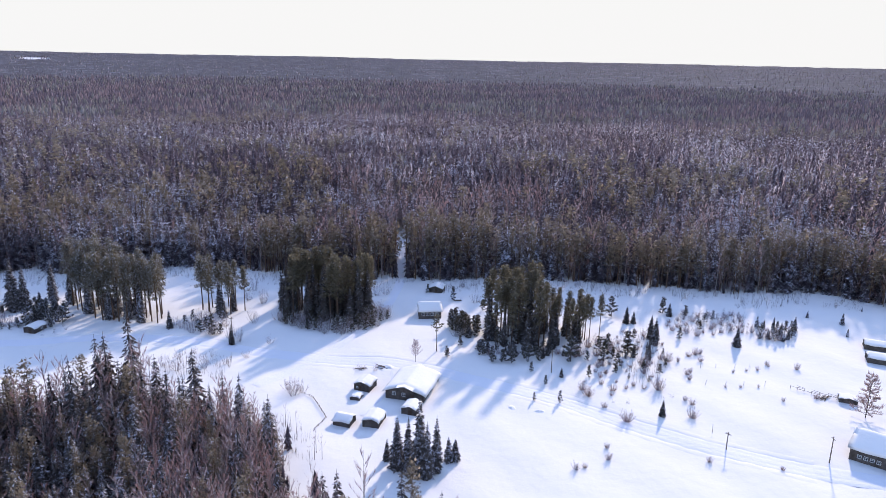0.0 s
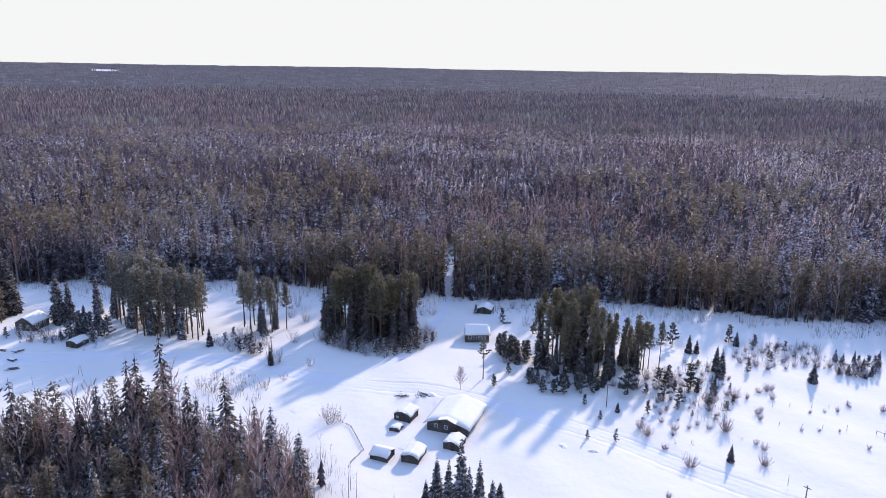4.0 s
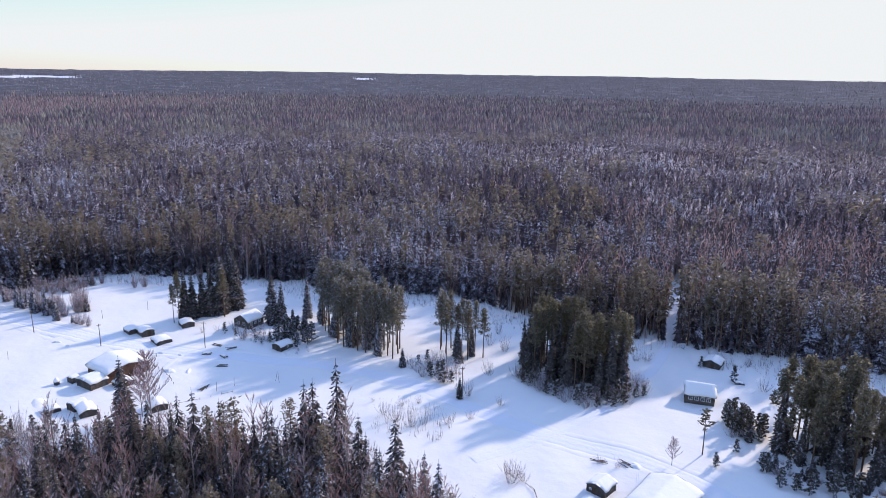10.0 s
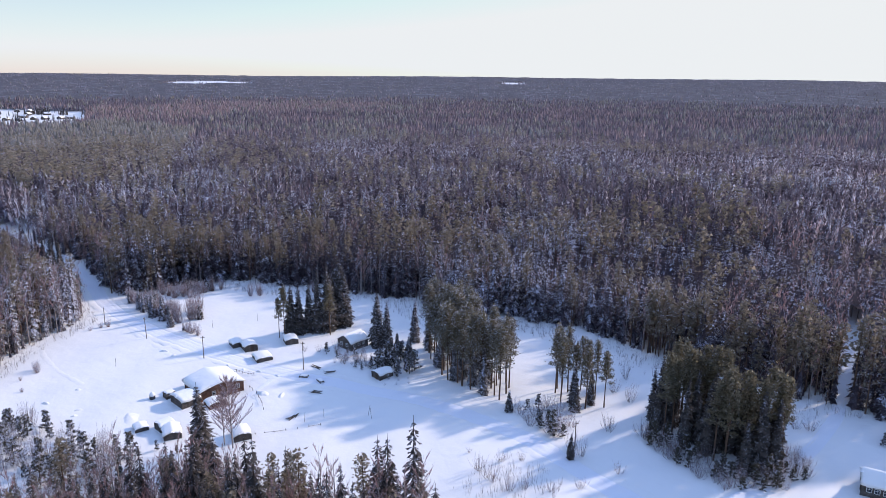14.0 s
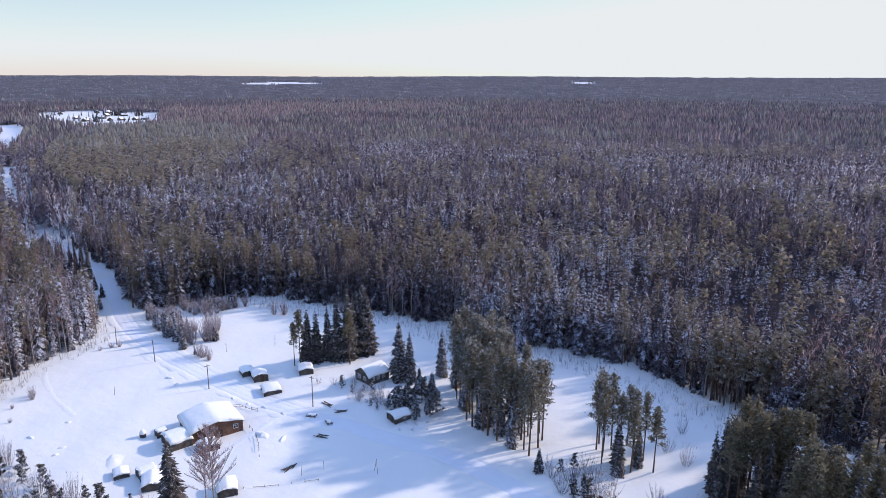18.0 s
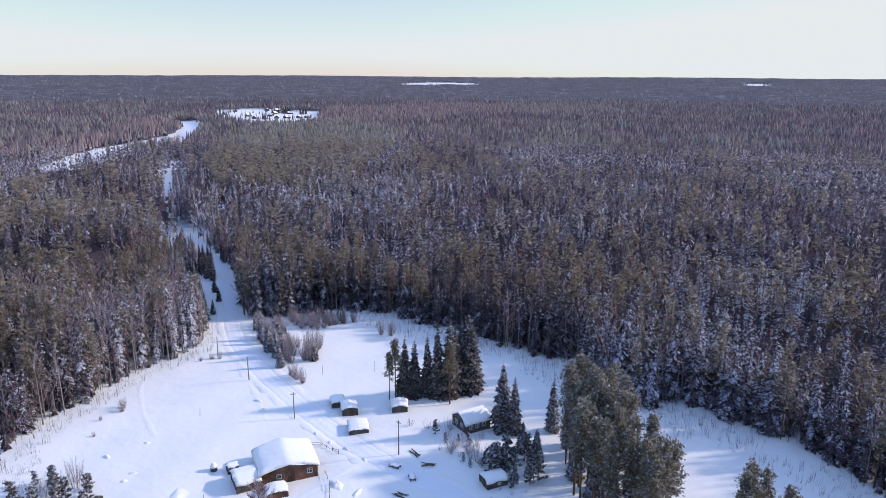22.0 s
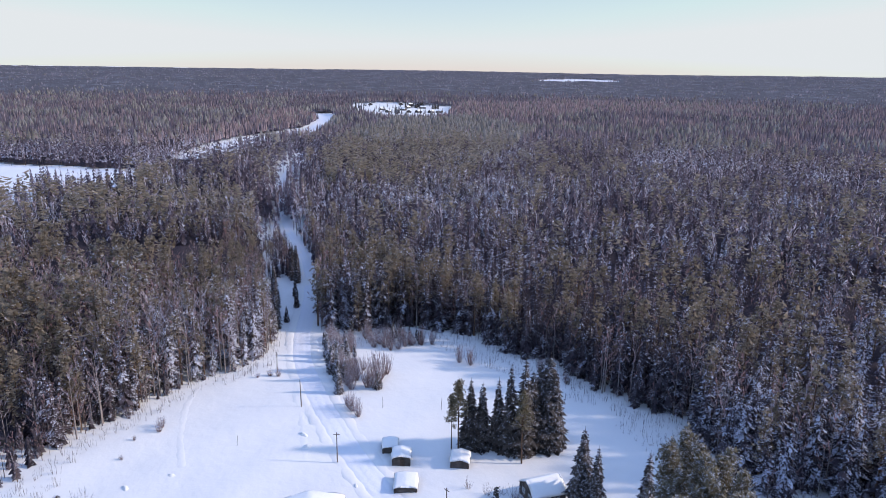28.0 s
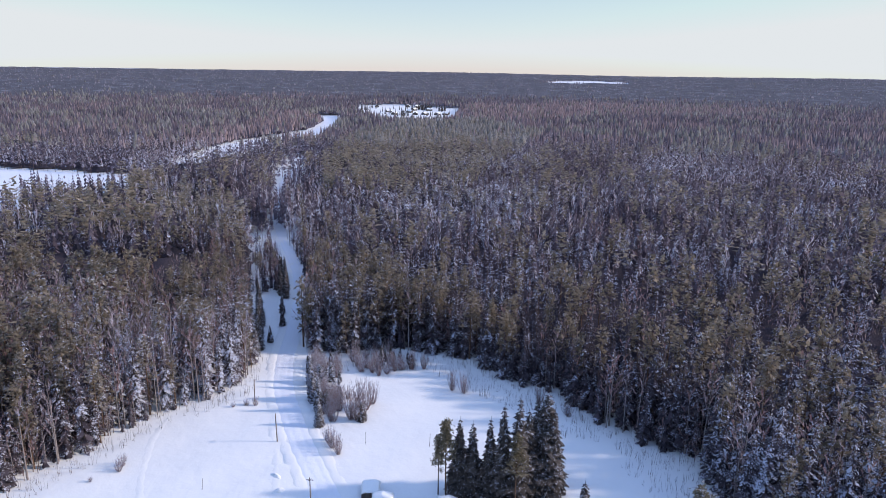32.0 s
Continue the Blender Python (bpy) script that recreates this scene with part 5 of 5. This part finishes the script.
def cabin(name, x, y, turn, w, l, eave, rise, snow, label, category="cabin", wall=None, windows=(), door=None, chimney=None, over=0.45, sunk=0.35, bulge=1.0, seed=1, sag=0.25):
    """A log building. Local x runs across the ridge, y along it; the front gable looks to -y.
    windows: (side, offset) with side f, b, l or r; door likewise; chimney: x, y on the roof."""
    wall = wall or M_LOG
    root = new(name)
    root.empty_display_size = 0.5
    root.matrix_world = pose(x, y, height(x, y) - sunk, 0, 0, turn)
    tagged(root, label, category)
    high = eave + sunk
    roof = lambda q: high + rise * (1 - abs(q) / (w / 2))
    spots = {"f": ((0, -l / 2, 0), 0, w), "b": ((0, l / 2, 0), 180, w), "l": ((-w / 2, 0, 0), -90, l), "r": ((w / 2, 0, 0), 90, l)}
    for side, (at, a, run) in spots.items():
        bm = log_wall(run, high)
        bmesh.ops.transform(bm, matrix=Matrix.Translation(at) @ Matrix.Rotation(radians(a), 4, "Z"), verts=bm.verts)
        part("wall", bm, wall, root)
    for at in ((0, -l / 2 + 0.02, high), (0, l / 2 - 0.02, high)):
        bm = gable_fill(w, rise)
        bmesh.ops.transform(bm, matrix=Matrix.Translation(at), verts=bm.verts)
        part("gable", bm, wall, root)
    for side in (-1, 1):
        part("roof_slope", slope_board(w, l, lambda q: roof(q) + 0.1, side, over), M_BOARD, root, "grey boarded roof slope")
    part("roof_snow", snow_cap(w, l, lambda q: roof(q) + 0.1, snow, over, seed, sag=sag, bulge=bulge), M_CAP, root, "thick rounded layer of snow")
    for side, off, *size in windows:
        at, a, _ = spots[side]
        m = Matrix.Rotation(radians(a), 4, "Z")
        p = Vector(at) + m @ Vector((off, -0.12, sunk + min(1.0, eave * 0.42)))
        add_window(root, p, a, *size)
    if door:
        at, a, _ = spots[door[0]]
        p = Vector(at) + Matrix.Rotation(radians(a), 4, "Z") @ Vector((door[1], -0.12, sunk * 0.6))
        add_door(root, p, a, 0.85, min(1.75, eave - 0.1))
    if chimney:
        cx, cy = chimney
        pipe = part("chimney", box(0.55, 0.55, rise + snow + 0.9 - (rise * abs(cx) / (w / 2)), (cx, cy, high), 0.03), M_BRICK, root, "square brick chimney")
        part("chimney_snow", snow_cap(0.5, 0.5, lambda q: roof(cx) * 0 + high + rise + snow + 0.92 - rise * abs(cx) / (w / 2), 0.3, 0.1, seed + 5, nx=6, ny=6, sag=0.0, bulge=0.2), M_CAP, pipe)
    return root


def trim_material(name, colour, rough):
    n = Nodes(name, rough=rough, spec=0.3)
    g = n.noise(6.0, 4)
    return n.paint(n.mix(n.span(g, 0.35, 0.75), colour, tuple(c * 0.75 for c in colour)))


M_TRIM = trim_material("painted_frame", (0.62, 0.62, 0.6), 0.6)
M_DOOR = log_material("door_planks", (0.09, 0.06, 0.045), (0.16, 0.11, 0.08))
M_BOARD = log_material("roof_boards", (0.16, 0.15, 0.14), (0.26, 0.24, 0.22))
M_IRON = trim_material("dark_iron", (0.06, 0.06, 0.065), 0.45)
M_BRICK = bark_material("chimney_brick", (0.3, 0.13, 0.09), (0.22, 0.1, 0.075), 8.0)
M_POLE = bark_material("pole_wood", (0.13, 0.105, 0.085), (0.21, 0.175, 0.145), 6.0)
glass = Nodes("window_glass", rough=0.08, spec=0.6)
M_GLASS = glass.paint(glass.mix(glass.span(glass.noise(1.5, 2), 0.4, 0.7), (0.03, 0.035, 0.045), (0.06, 0.065, 0.08)))

# hamlet in the middle of the clearing
cabin("log_house", -6.5, 146.6, -16, 8.8, 11.0, 1.95, 1.5, 0.6, "weathered log house under deep rounded snow", "house", windows=(("f", -2.6, 0.7, 0.8), ("f", -0.3, 0.7, 0.8), ("r", -3.0), ("r", 2.5)), door=("f", 1.8), over=0.85, seed=3, bulge=0.9)
cabin("porch", -6.2, 136.4, -18, 3.0, 3.6, 1.5, 0.5, 0.45, "low plank porch hut with snow-laden roof", "shed", over=0.35, seed=4, door=("f", 0.3))
cabin("log_shed", -17.6, 147.1, -19, 3.5, 3.8, 1.7, 0.8, 0.45, "small dark log shed under snow", "shed", door=("f", -0.4), windows=(("f", -1.1, 0.4, 0.4),), over=0.4, seed=5)
cabin("wood_box", -19.0, 141.9, -14, 1.9, 2.3, 0.6, 0.25, 0.41, "low plank wood box heaped with snow", "wood box", over=0.2, seed=6)
cabin("log_shed", -20.2, 130.9, 73, 3.0, 3.4, 1.3, 0.7, 0.49, "squat log shed with snow sliding off its roof", "shed", door=("r", 0.3), over=0.4, seed=7)
cabin("log_barn", -13.9, 131.2, -14, 3.2, 4.4, 1.4, 0.5, 0.71, "small log barn under a pillow of snow", "barn", over=0.4, seed=8, bulge=0.5)
# cabin and shed by the forest cut
cabin("log_cabin", -3.8, 194.6, 95, 5.6, 6.3, 2.5, 1.6, 0.4, "grey log cabin with a row of windows", "cabin", windows=(("l", -2.0), ("l", -0.7), ("l", 0.7), ("l", 2.0)), door=("b", 0.6), over=0.55, seed=9, bulge=0.4)
cabin("log_shed", -1.8, 217.3, -12, 4.0, 4.2, 1.5, 0.8, 0.56, "small dark shed buried in snow at the forest edge", "shed", door=("f", 0.2), over=0.4, seed=10, bulge=0.5)
# farm beside the track
cabin("farmhouse", -140.2, 146.4, 76, 10.6, 9.4, 2.6, 1.35, 0.62, "broad brown farmhouse under thick snow", "farmhouse", wall=M_REDLOG, windows=(("f", 3.9, 0.9, 1.0), ("f", -2.0, 0.8, 0.9), ("r", -2.5)), door=("f", 0.6), over=0.75, seed=11, bulge=1.3, sag=0.4)
cabin("lean_to", -139.6, 138.0, -8, 5.4, 4.2, 1.7, 0.5, 0.56, "low lean-to shed with heaped snow roof", "shed", over=0.35, seed=12, bulge=0.5)
cabin("lean_to", -145.4, 137.4, -8, 1.6, 1.8, 1.3, 0.25, 0.41, "tiny snow-capped outhouse beside the lean-to", "shed", over=0.2, seed=13)
cabin("lean_to", -133.4, 141.6, 76, 3.6, 3.0, 1.1, 0.35, 0.52, "low brown annex in front of the farmhouse wall", "shed", wall=M_REDLOG, over=0.35, seed=14, bulge=0.5)
cabin("log_shed", -132.4, 128.0, -8, 2.6, 3.0, 1.5, 0.35, 0.45, "little square shed with flat snow cap", "shed", over=0.25, seed=15)
cabin("log_shed", -128.8, 127.3, 62, 3.2, 4.6, 1.2, 0.5, 0.52, "long low shed with snow spilling over the eaves", "shed", over=0.4, seed=16, bulge=0.5)
cabin("log_shed", -136.6, 124.8, 70, 2.4, 2.8, 0.7, 0.3, 0.45, "sunken hut nearly drowned in snow", "shed", over=0.3, seed=17, bulge=0.5)
cabin("log_shed", -116.2, 135.6, 62, 3.2, 4.2, 1.3, 0.5, 0.41, "small plank shed behind the frosted birch", "shed", over=0.35, seed=18)
# huts north of the track
cabin("log_hut", -159.0, 167.6, 70, 2.8, 3.6, 1.2, 0.35, 0.45, "low hut sunk in the snow", "hut", over=0.35, seed=19)
cabin("log_hut", -154.0, 168.1, 68, 3.2, 3.6, 1.7, 0.5, 0.49, "square log hut with thick snow cap", "hut", door=("f", 0.2), over=0.4, seed=20, bulge=0.5)
cabin("log_hut", -145.6, 165.8, 66, 3.9, 4.6, 1.0, 0.3, 0.45, "low wide hut with flat snow roof", "hut", over=0.35, seed=21)
cabin("log_hut", -148.4, 178.4, 60, 3.2, 3.8, 1.4, 0.35, 0.49, "dark hut below the tall spruces", "hut", over=0.4, seed=22, bulge=0.5)
cabin("log_cabin", -132.0, 187.0, -4, 5.4, 6.0, 2.4, 1.7, 0.4, "dark cabin with snow roof and white-framed windows", "cabin", windows=(("f", -1.2), ("f", 1.0), ("r", -1.9), ("r", -0.3), ("r", 1.4)), over=0.5, seed=23, bulge=0.5)
cabin("log_hut", -112.4, 177.2, -12, 3.2, 4.0, 1.5, 0.6, 0.38, "small dark hut under young spruces", "hut", door=("f", 0.3), windows=(("r", 0.4, 0.5, 0.5),), over=0.4, seed=24)
# farm at the eastern side
cabin("long_house", 88.8, 119.8, 52, 8.6, 13.0, 3.0, 2.0, 0.45, "long log house with a row of small windows", "house", windows=(("l", -5.0, 0.6, 0.7), ("l", -3.9, 0.6, 0.7), ("l", -2.8, 0.6, 0.7), ("l", -1.7, 0.6, 0.7), ("l", 1.0)), door=("l", 2.4), over=0.6, seed=25, bulge=0.5)
cabin("log_shed", 115.5, 167.5, 68, 3.8, 6.0, 1.6, 0.5, 0.52, "dark shed under a rounded snow roof", "shed", over=0.4, seed=26, bulge=0.5)
cabin("log_shed", 119.5, 176.0, 66, 3.6, 5.6, 1.6, 0.5, 0.52, "farther dark shed under a rounded snow roof", "shed", over=0.4, seed=27, bulge=0.5)
cabin("log_shed", 94.6, 145.4, -24, 3.4, 2.6, 0.9, 0.3, 0.22, "low ruined plank shed beside the larch", "shed", over=0.25, seed=28)

# ---- poles, fences and small things ----
def pole(x, y, h, label, lean=0.0):
    root = new("utility_pole")
    root.empty_display_size = 0.5
    root.matrix_world = pose(x, y, height(x, y) - 0.4, lean, lean * 0.5, tree_rng.uniform(0, 180))
    tagged(root, label, "pole", "poles along the track")
    bm = bmesh.new()
    bmesh.ops.create_cone(bm, cap_ends=True, segments=8, radius1=0.13, radius2=0.085, depth=h + 0.4, matrix=Matrix.Translation((0, 0, (h + 0.4) / 2)))
    part("shaft", bm, M_POLE, root)
    part("crossarm", box(1.3, 0.11, 0.11, (0, 0, h - 0.12), 0.015), M_POLE, root)
    for z, s in ((h + 0.1, 1), (h - 0.2, -1)):
        b2 = bmesh.new()
        bmesh.ops.create_cone(b2, cap_ends=True, segments=5, radius1=0.02, radius2=0.02, depth=0.3, matrix=Matrix.Translation((s * 0.2, 0, z)) @ Matrix.Rotation(radians(70), 4, "Y"))
        hook = part("bracket", b2, M_IRON, root)
        b3 = bmesh.new()
        bmesh.ops.create_cone(b3, cap_ends=True, segments=6, radius1=0.06, radius2=0.03, depth=0.14, matrix=Matrix.Translation((s * 0.33, 0, z + 0.12)))
        part("insulator", b3, M_TRIM, hook)
    return root


for x, y, h in ((-158.2, 156.2, 6.6), (-131.2, 167.4, 7.8), (-184.0, 155.1, 6.6), (-204.2, 153.6, 5.6), (27.4, 156.6, 6.0), (76.2, 118.9, 5.8), (57.6, 122.9, 3.9), (-57.0, 174.5, 6.2)):
    pole(x, y, h, "weathered wooden utility pole standing in the snow", tree_rng.uniform(-1.5, 1.5))


def stake(name, x, y, h, label, group, thick=0.05):
    bm = bmesh.new()
    bmesh.ops.create_cone(bm, cap_ends=True, segments=5, radius1=thick, radius2=thick * 0.7, depth=h + 0.3, matrix=Matrix.Translation((0, 0, (h - 0.3) / 2)))
    ob = part(name, bm, M_POLE, None)
    ob.matrix_world = pose(x, y, height(x, y), tree_rng.uniform(-12, 12), tree_rng.uniform(-12, 12), 0)
    return tagged(ob, label, "stake", group)


for x, y, h in ((57.1, 129.1, 2.2), (66, 161, 1.2), (70, 161.5, 1.0), (75, 161.8, 1.2), (79, 162, 1.0), (64, 152, 1.2), (68.5, 151.5, 1.1), (73, 151.6, 1.0), (78, 151.4, 1.3),
                (-108, 152, 2.4), (-110, 148, 2.2), (-101, 159, 2.6), (-99.5, 158.5, 2.6), (-170, 184, 3.0), (-176, 172, 2.6), (-172, 139, 2.2)):
    stake("stake", x, y, h, "thin grey stake stuck in the snow", "stakes in the snow")


def fence(line, gap, high, label, seed, rails=2):
    """A rickety rail fence: posts and rails, each a part."""
    r = random.Random(seed)
    root = new("fence")
    root.empty_display_size = 0.5
    tagged(root, label, "fence")
    x0, y0 = line[0]
    root.matrix_world = pose(x0, y0, height(x0, y0))
    inv = root.matrix_world.inverted()
    pts = []
    for a, b in zip(line[:-1], line[1:]):
        n = max(1, round(math.dist(a, b) / gap))
        pts += [(a[0] + (b[0] - a[0]) * k / n, a[1] + (b[1] - a[1]) * k / n) for k in range(n)]
    pts.append(line[-1])
    for x, y in pts:
        bm = bmesh.new()
        h = high * r.uniform(0.8, 1.15)
        m = inv @ pose(x, y, height(x, y) + h / 2 - 0.2, r.uniform(-8, 8), r.uniform(-8, 8), 0)
        bmesh.ops.create_cone(bm, cap_ends=True, segments=5, radius1=0.06, radius2=0.045, depth=h + 0.4, matrix=m)
        part("post", bm, M_POLE, root)
    for (ax, ay), (bx_, by_) in zip(pts[:-1], pts[1:]):
        for k in range(rails):
            if r.random() < 0.25:
                continue
            za, zb = height(ax, ay) + high * (0.45 + 0.4 * k) * r.uniform(0.8, 1.1), height(bx_, by_) + high * (0.45 + 0.4 * k) * r.uniform(0.7, 1.1)
            a, b = Vector((ax, ay, za)), Vector((bx_, by_, zb))
            m = inv @ Matrix.Translation((a + b) / 2) @ (b - a).to_track_quat("Z", "Y").to_matrix().to_4x4()
            bm = bmesh.new()
            bmesh.ops.create_cone(bm, cap_ends=True, segments=5, radius1=0.04, radius2=0.035, depth=(b - a).length + 0.3, matrix=m)
            part("rail", bm, M_POLE, root)


fence([(-31, 143), (-28.8, 141.4), (-26.7, 137.4), (-24.4, 132.7), (-25.9, 127.4)], 1.8, 0.6, "leaning grey rail fence half buried in snow", 1)
fence([(-114.5, 138), (-112, 141), (-109, 145), (-106, 149)], 2.2, 0.5, "broken rail fence sunk in the snowy field", 2, 1)
fence([(84, 151), (86.5, 149.4), (89.1, 147.5), (92.5, 146)], 1.6, 0.9, "short rail fence beside the eastern shed", 3, 3)
fence([(-147, 150), (-144, 156), (-139, 157.5)], 2.0, 0.9, "sagging yard fence behind the farmhouse", 4)
fence([(-134, 152), (-130, 151), (-126, 149), (-122, 146.5)], 2.1, 0.8, "snow-covered yard fence by the farmhouse", 5)


def mound(name, x, y, sx, sy, h, seed, label, category="snow heap"):
    """A heap of drifted snow with an uneven back."""
    r = random.Random(seed)
    ph = [r.uniform(0, 6.28) for _ in range(4)]
    bm = bmesh.new()
    rings, seg = 7, 18
    rows = []
    for i in range(rings + 1):
        k = i / rings
        row = []
        for j in range(seg):
            g = 6.2832 * j / seg
            q = k * (1 + 0.14 * math.sin(2 * g + ph[0]) + 0.09 * math.sin(5 * g + ph[1]))
            z = h * (math.cos(min(1, k) * math.pi) * 0.5 + 0.5) * (1 + 0.2 * math.sin(4 * k + 2 * g + ph[2])) - 0.12 * k
            row.append(bm.verts.new((math.cos(g) * q * sx, math.sin(g) * q * sy, z)))
        rows.append(row)
    for a, b in zip(rows[1:-1], rows[2:]):
        for j in range(seg):
            bm.faces.new((a[j], b[j], b[(j + 1) % seg], a[(j + 1) % seg]))
    bm.faces.new(rows[1])
    for v in rows[0]:
        bm.verts.remove(v)
    for f in bm.faces:
        f.smooth = True
    ob = part(name, bm, M_SNOW, None)
    ob.matrix_world = pose(x, y, height(x, y) - 0.05, 0, 0, r.uniform(0, 360))
    return tagged(ob, label, category)


for k, (x, y, sx, sy, h) in enumerate(((-143, 126, 3.2, 2.2, 0.8), (-165, 118, 1.2, 0.8, 0.7), (-166, 126, 1.0, 0.7, 0.6), (-156, 121, 1.3, 0.7, 0.6), (-154, 119, 0.9, 0.8, 0.7), (-171, 152.5, 1.6, 0.9, 0.8),
                                      (-166, 152, 1.4, 0.9, 0.8), (-149, 157.1, 1.2, 0.6, 0.6), (-144, 158.1, 1.44, 0.66, 0.66), (-139.5, 159.6, 1.32, 0.6, 0.66), (-133.5, 160.6, 1.44, 0.6, 0.54), (-128, 163.1, 1.2, 0.54, 0.48),
                                      (-18, 152, 2.2, 1.5, 0.9), (-13, 158, 2.4, 1.2, 0.8), (-129, 152, 2.6, 1.2, 1.0), (-124.5, 154, 2.0, 0.9, 0.7), (16, 138.5, 1.7, 1.0, 0.6), (22, 137, 1.5, 0.9, 0.6))):
    mound("snow_mound", x, y, sx * 1.25, sy * 1.25, h * 0.55, 40 + k, "drifted heap of snow beside the track" if y > 150 else "rounded heap of drifted snow in the field")


def barrel(x, y):
    root = new("barrel")
    root.empty_display_size = 0.4
    root.matrix_world = pose(x, y, height(x, y) - 0.1)
    tagged(root, "dark barrel with a tall cone of snow", "barrel")
    bm = bmesh.new()
    bmesh.ops.create_cone(bm, cap_ends=True, segments=14, radius1=0.62, radius2=0.66, depth=0.9, matrix=Matrix.Translation((0, 0, 0.45)))
    body = part("body", bm, M_IRON, root)
    for z in (0.25, 0.65):
        b2 = bmesh.new()
        bmesh.ops.create_cone(b2, cap_ends=True, segments=14, radius1=0.69, radius2=0.69, depth=0.06, matrix=Matrix.Translation((0, 0, z)))
        part("hoop", b2, M_IRON, body)
    bm = bmesh.new()
    bmesh.ops.create_icosphere(bm, subdivisions=2, radius=1.0, matrix=Matrix.Translation((0, 0, 1.15)) @ Matrix.Diagonal((0.7, 0.7, 0.75, 1)))
    for v in bm.verts:
        v.co.x *= 1.0 - 0.35 * max(0, v.co.z - 1.1)
        v.co.y *= 1.0 - 0.35 * max(0, v.co.z - 1.1)
    for f in bm.faces:
        f.smooth = True
    part("snow", bm, M_CAP, root, "tall cap of snow")


barrel(-147.6, 134.4)


def sled(x, y, turn, label):
    """An old work sled: two runners, cross bars and a few boards, snow on top."""
    root = new("sled")
    root.empty_display_size = 0.4
    root.matrix_world = pose(x, y, height(x, y) + 0.02, 0, 0, turn)
    tagged(root, label, "sled")
    for s in (-1, 1):
        part("runner", box(2.4, 0.09, 0.3, (0, s * 0.5, 0), 0.02), M_POLE, root)
    for x_ in (-0.9, 0.0, 0.9):
        part("crossbar", box(0.1, 1.15, 0.1, (x_, 0, 0.3), 0.02), M_POLE, root)
    for y_ in (-0.36, 0.0, 0.36):
        part("board", box(2.2, 0.24, 0.05, (0, y_, 0.4), 0.01), M_LOG, root)
    part("snow", snow_cap(2.0, 1.0, lambda q: 0.45, 0.25, 0.05, 9, nx=8, ny=6, sag=0.0, bulge=0.3), M_CAP, root)


sled(-127.9, 164.4, 30, "old wooden work sled covered with snow")
sled(-122.5, 165.0, -20, "small wooden sled half sunk in the snow")
sled(4.9, 207.6, 10, "dark sled standing near the forest edge")


def plank_heap(x, y, turn, seed):
    r = random.Random(seed)
    root = new("plank_heap")
    root.empty_display_size = 0.4
    root.matrix_world = pose(x, y, height(x, y), 0, 0, turn)
    tagged(root, "heap of grey planks showing through the snow", "planks")
    for k in range(7):
        bm = box(r.uniform(1.8, 3.4), 0.18, 0.05)
        bmesh.ops.transform(bm, matrix=pose(r.uniform(-0.4, 0.4), r.uniform(-0.7, 0.7), 0.05 * k, 0, r.uniform(-6, 6), r.uniform(-25, 25)), verts=bm.verts)
        part("plank", bm, M_LOG, root)


for k, (x, y, a) in enumerate(((-119, 160, 20), (-124, 170, 60), (-114, 148, 100), (-20, 156.5, 10), (-15, 157.5, -20), (90, 146.5, 30), (-129.5, 170, 15))):
    plank_heap(x, y, a, k)

# far village beyond the river: snow-roofed houses among dark trees
vr = random.Random(8)


def village_spot(x0, y0, x1, y1):
    for _ in range(80):
        x, y = vr.uniform(x0, x1), vr.uniform(y0, y1)
        if bool(inside(VILLAGE, np.float64(x), np.float64(y))):
            break
    return x, y


for k in range(13):
    cabin("village_house", *village_spot(-1660, 610, -1380, 820), vr.uniform(0, 180), 9, 12, 3.2, 3.0, 0.5, "far snow-roofed timber house in the village clearing", "house", windows=(("f", -1.5), ("f", 1.5)), seed=60 + k)
for k in range(9):
    gx, gy = village_spot(-1660, 605, -1360, 825)
    for _ in range(vr.choice((4, 7, 10))):
        x, y = gx + vr.gauss(0, 11), gy + vr.gauss(0, 8)
        if bool(inside(VILLAGE, np.float64(x), np.float64(y))):
            grow("spruce", x, y, vr.uniform(9, 17))
for k in range(24):
    grow("spruce", *village_spot(-1660, 605, -1360, 825), vr.uniform(8.6, 13))
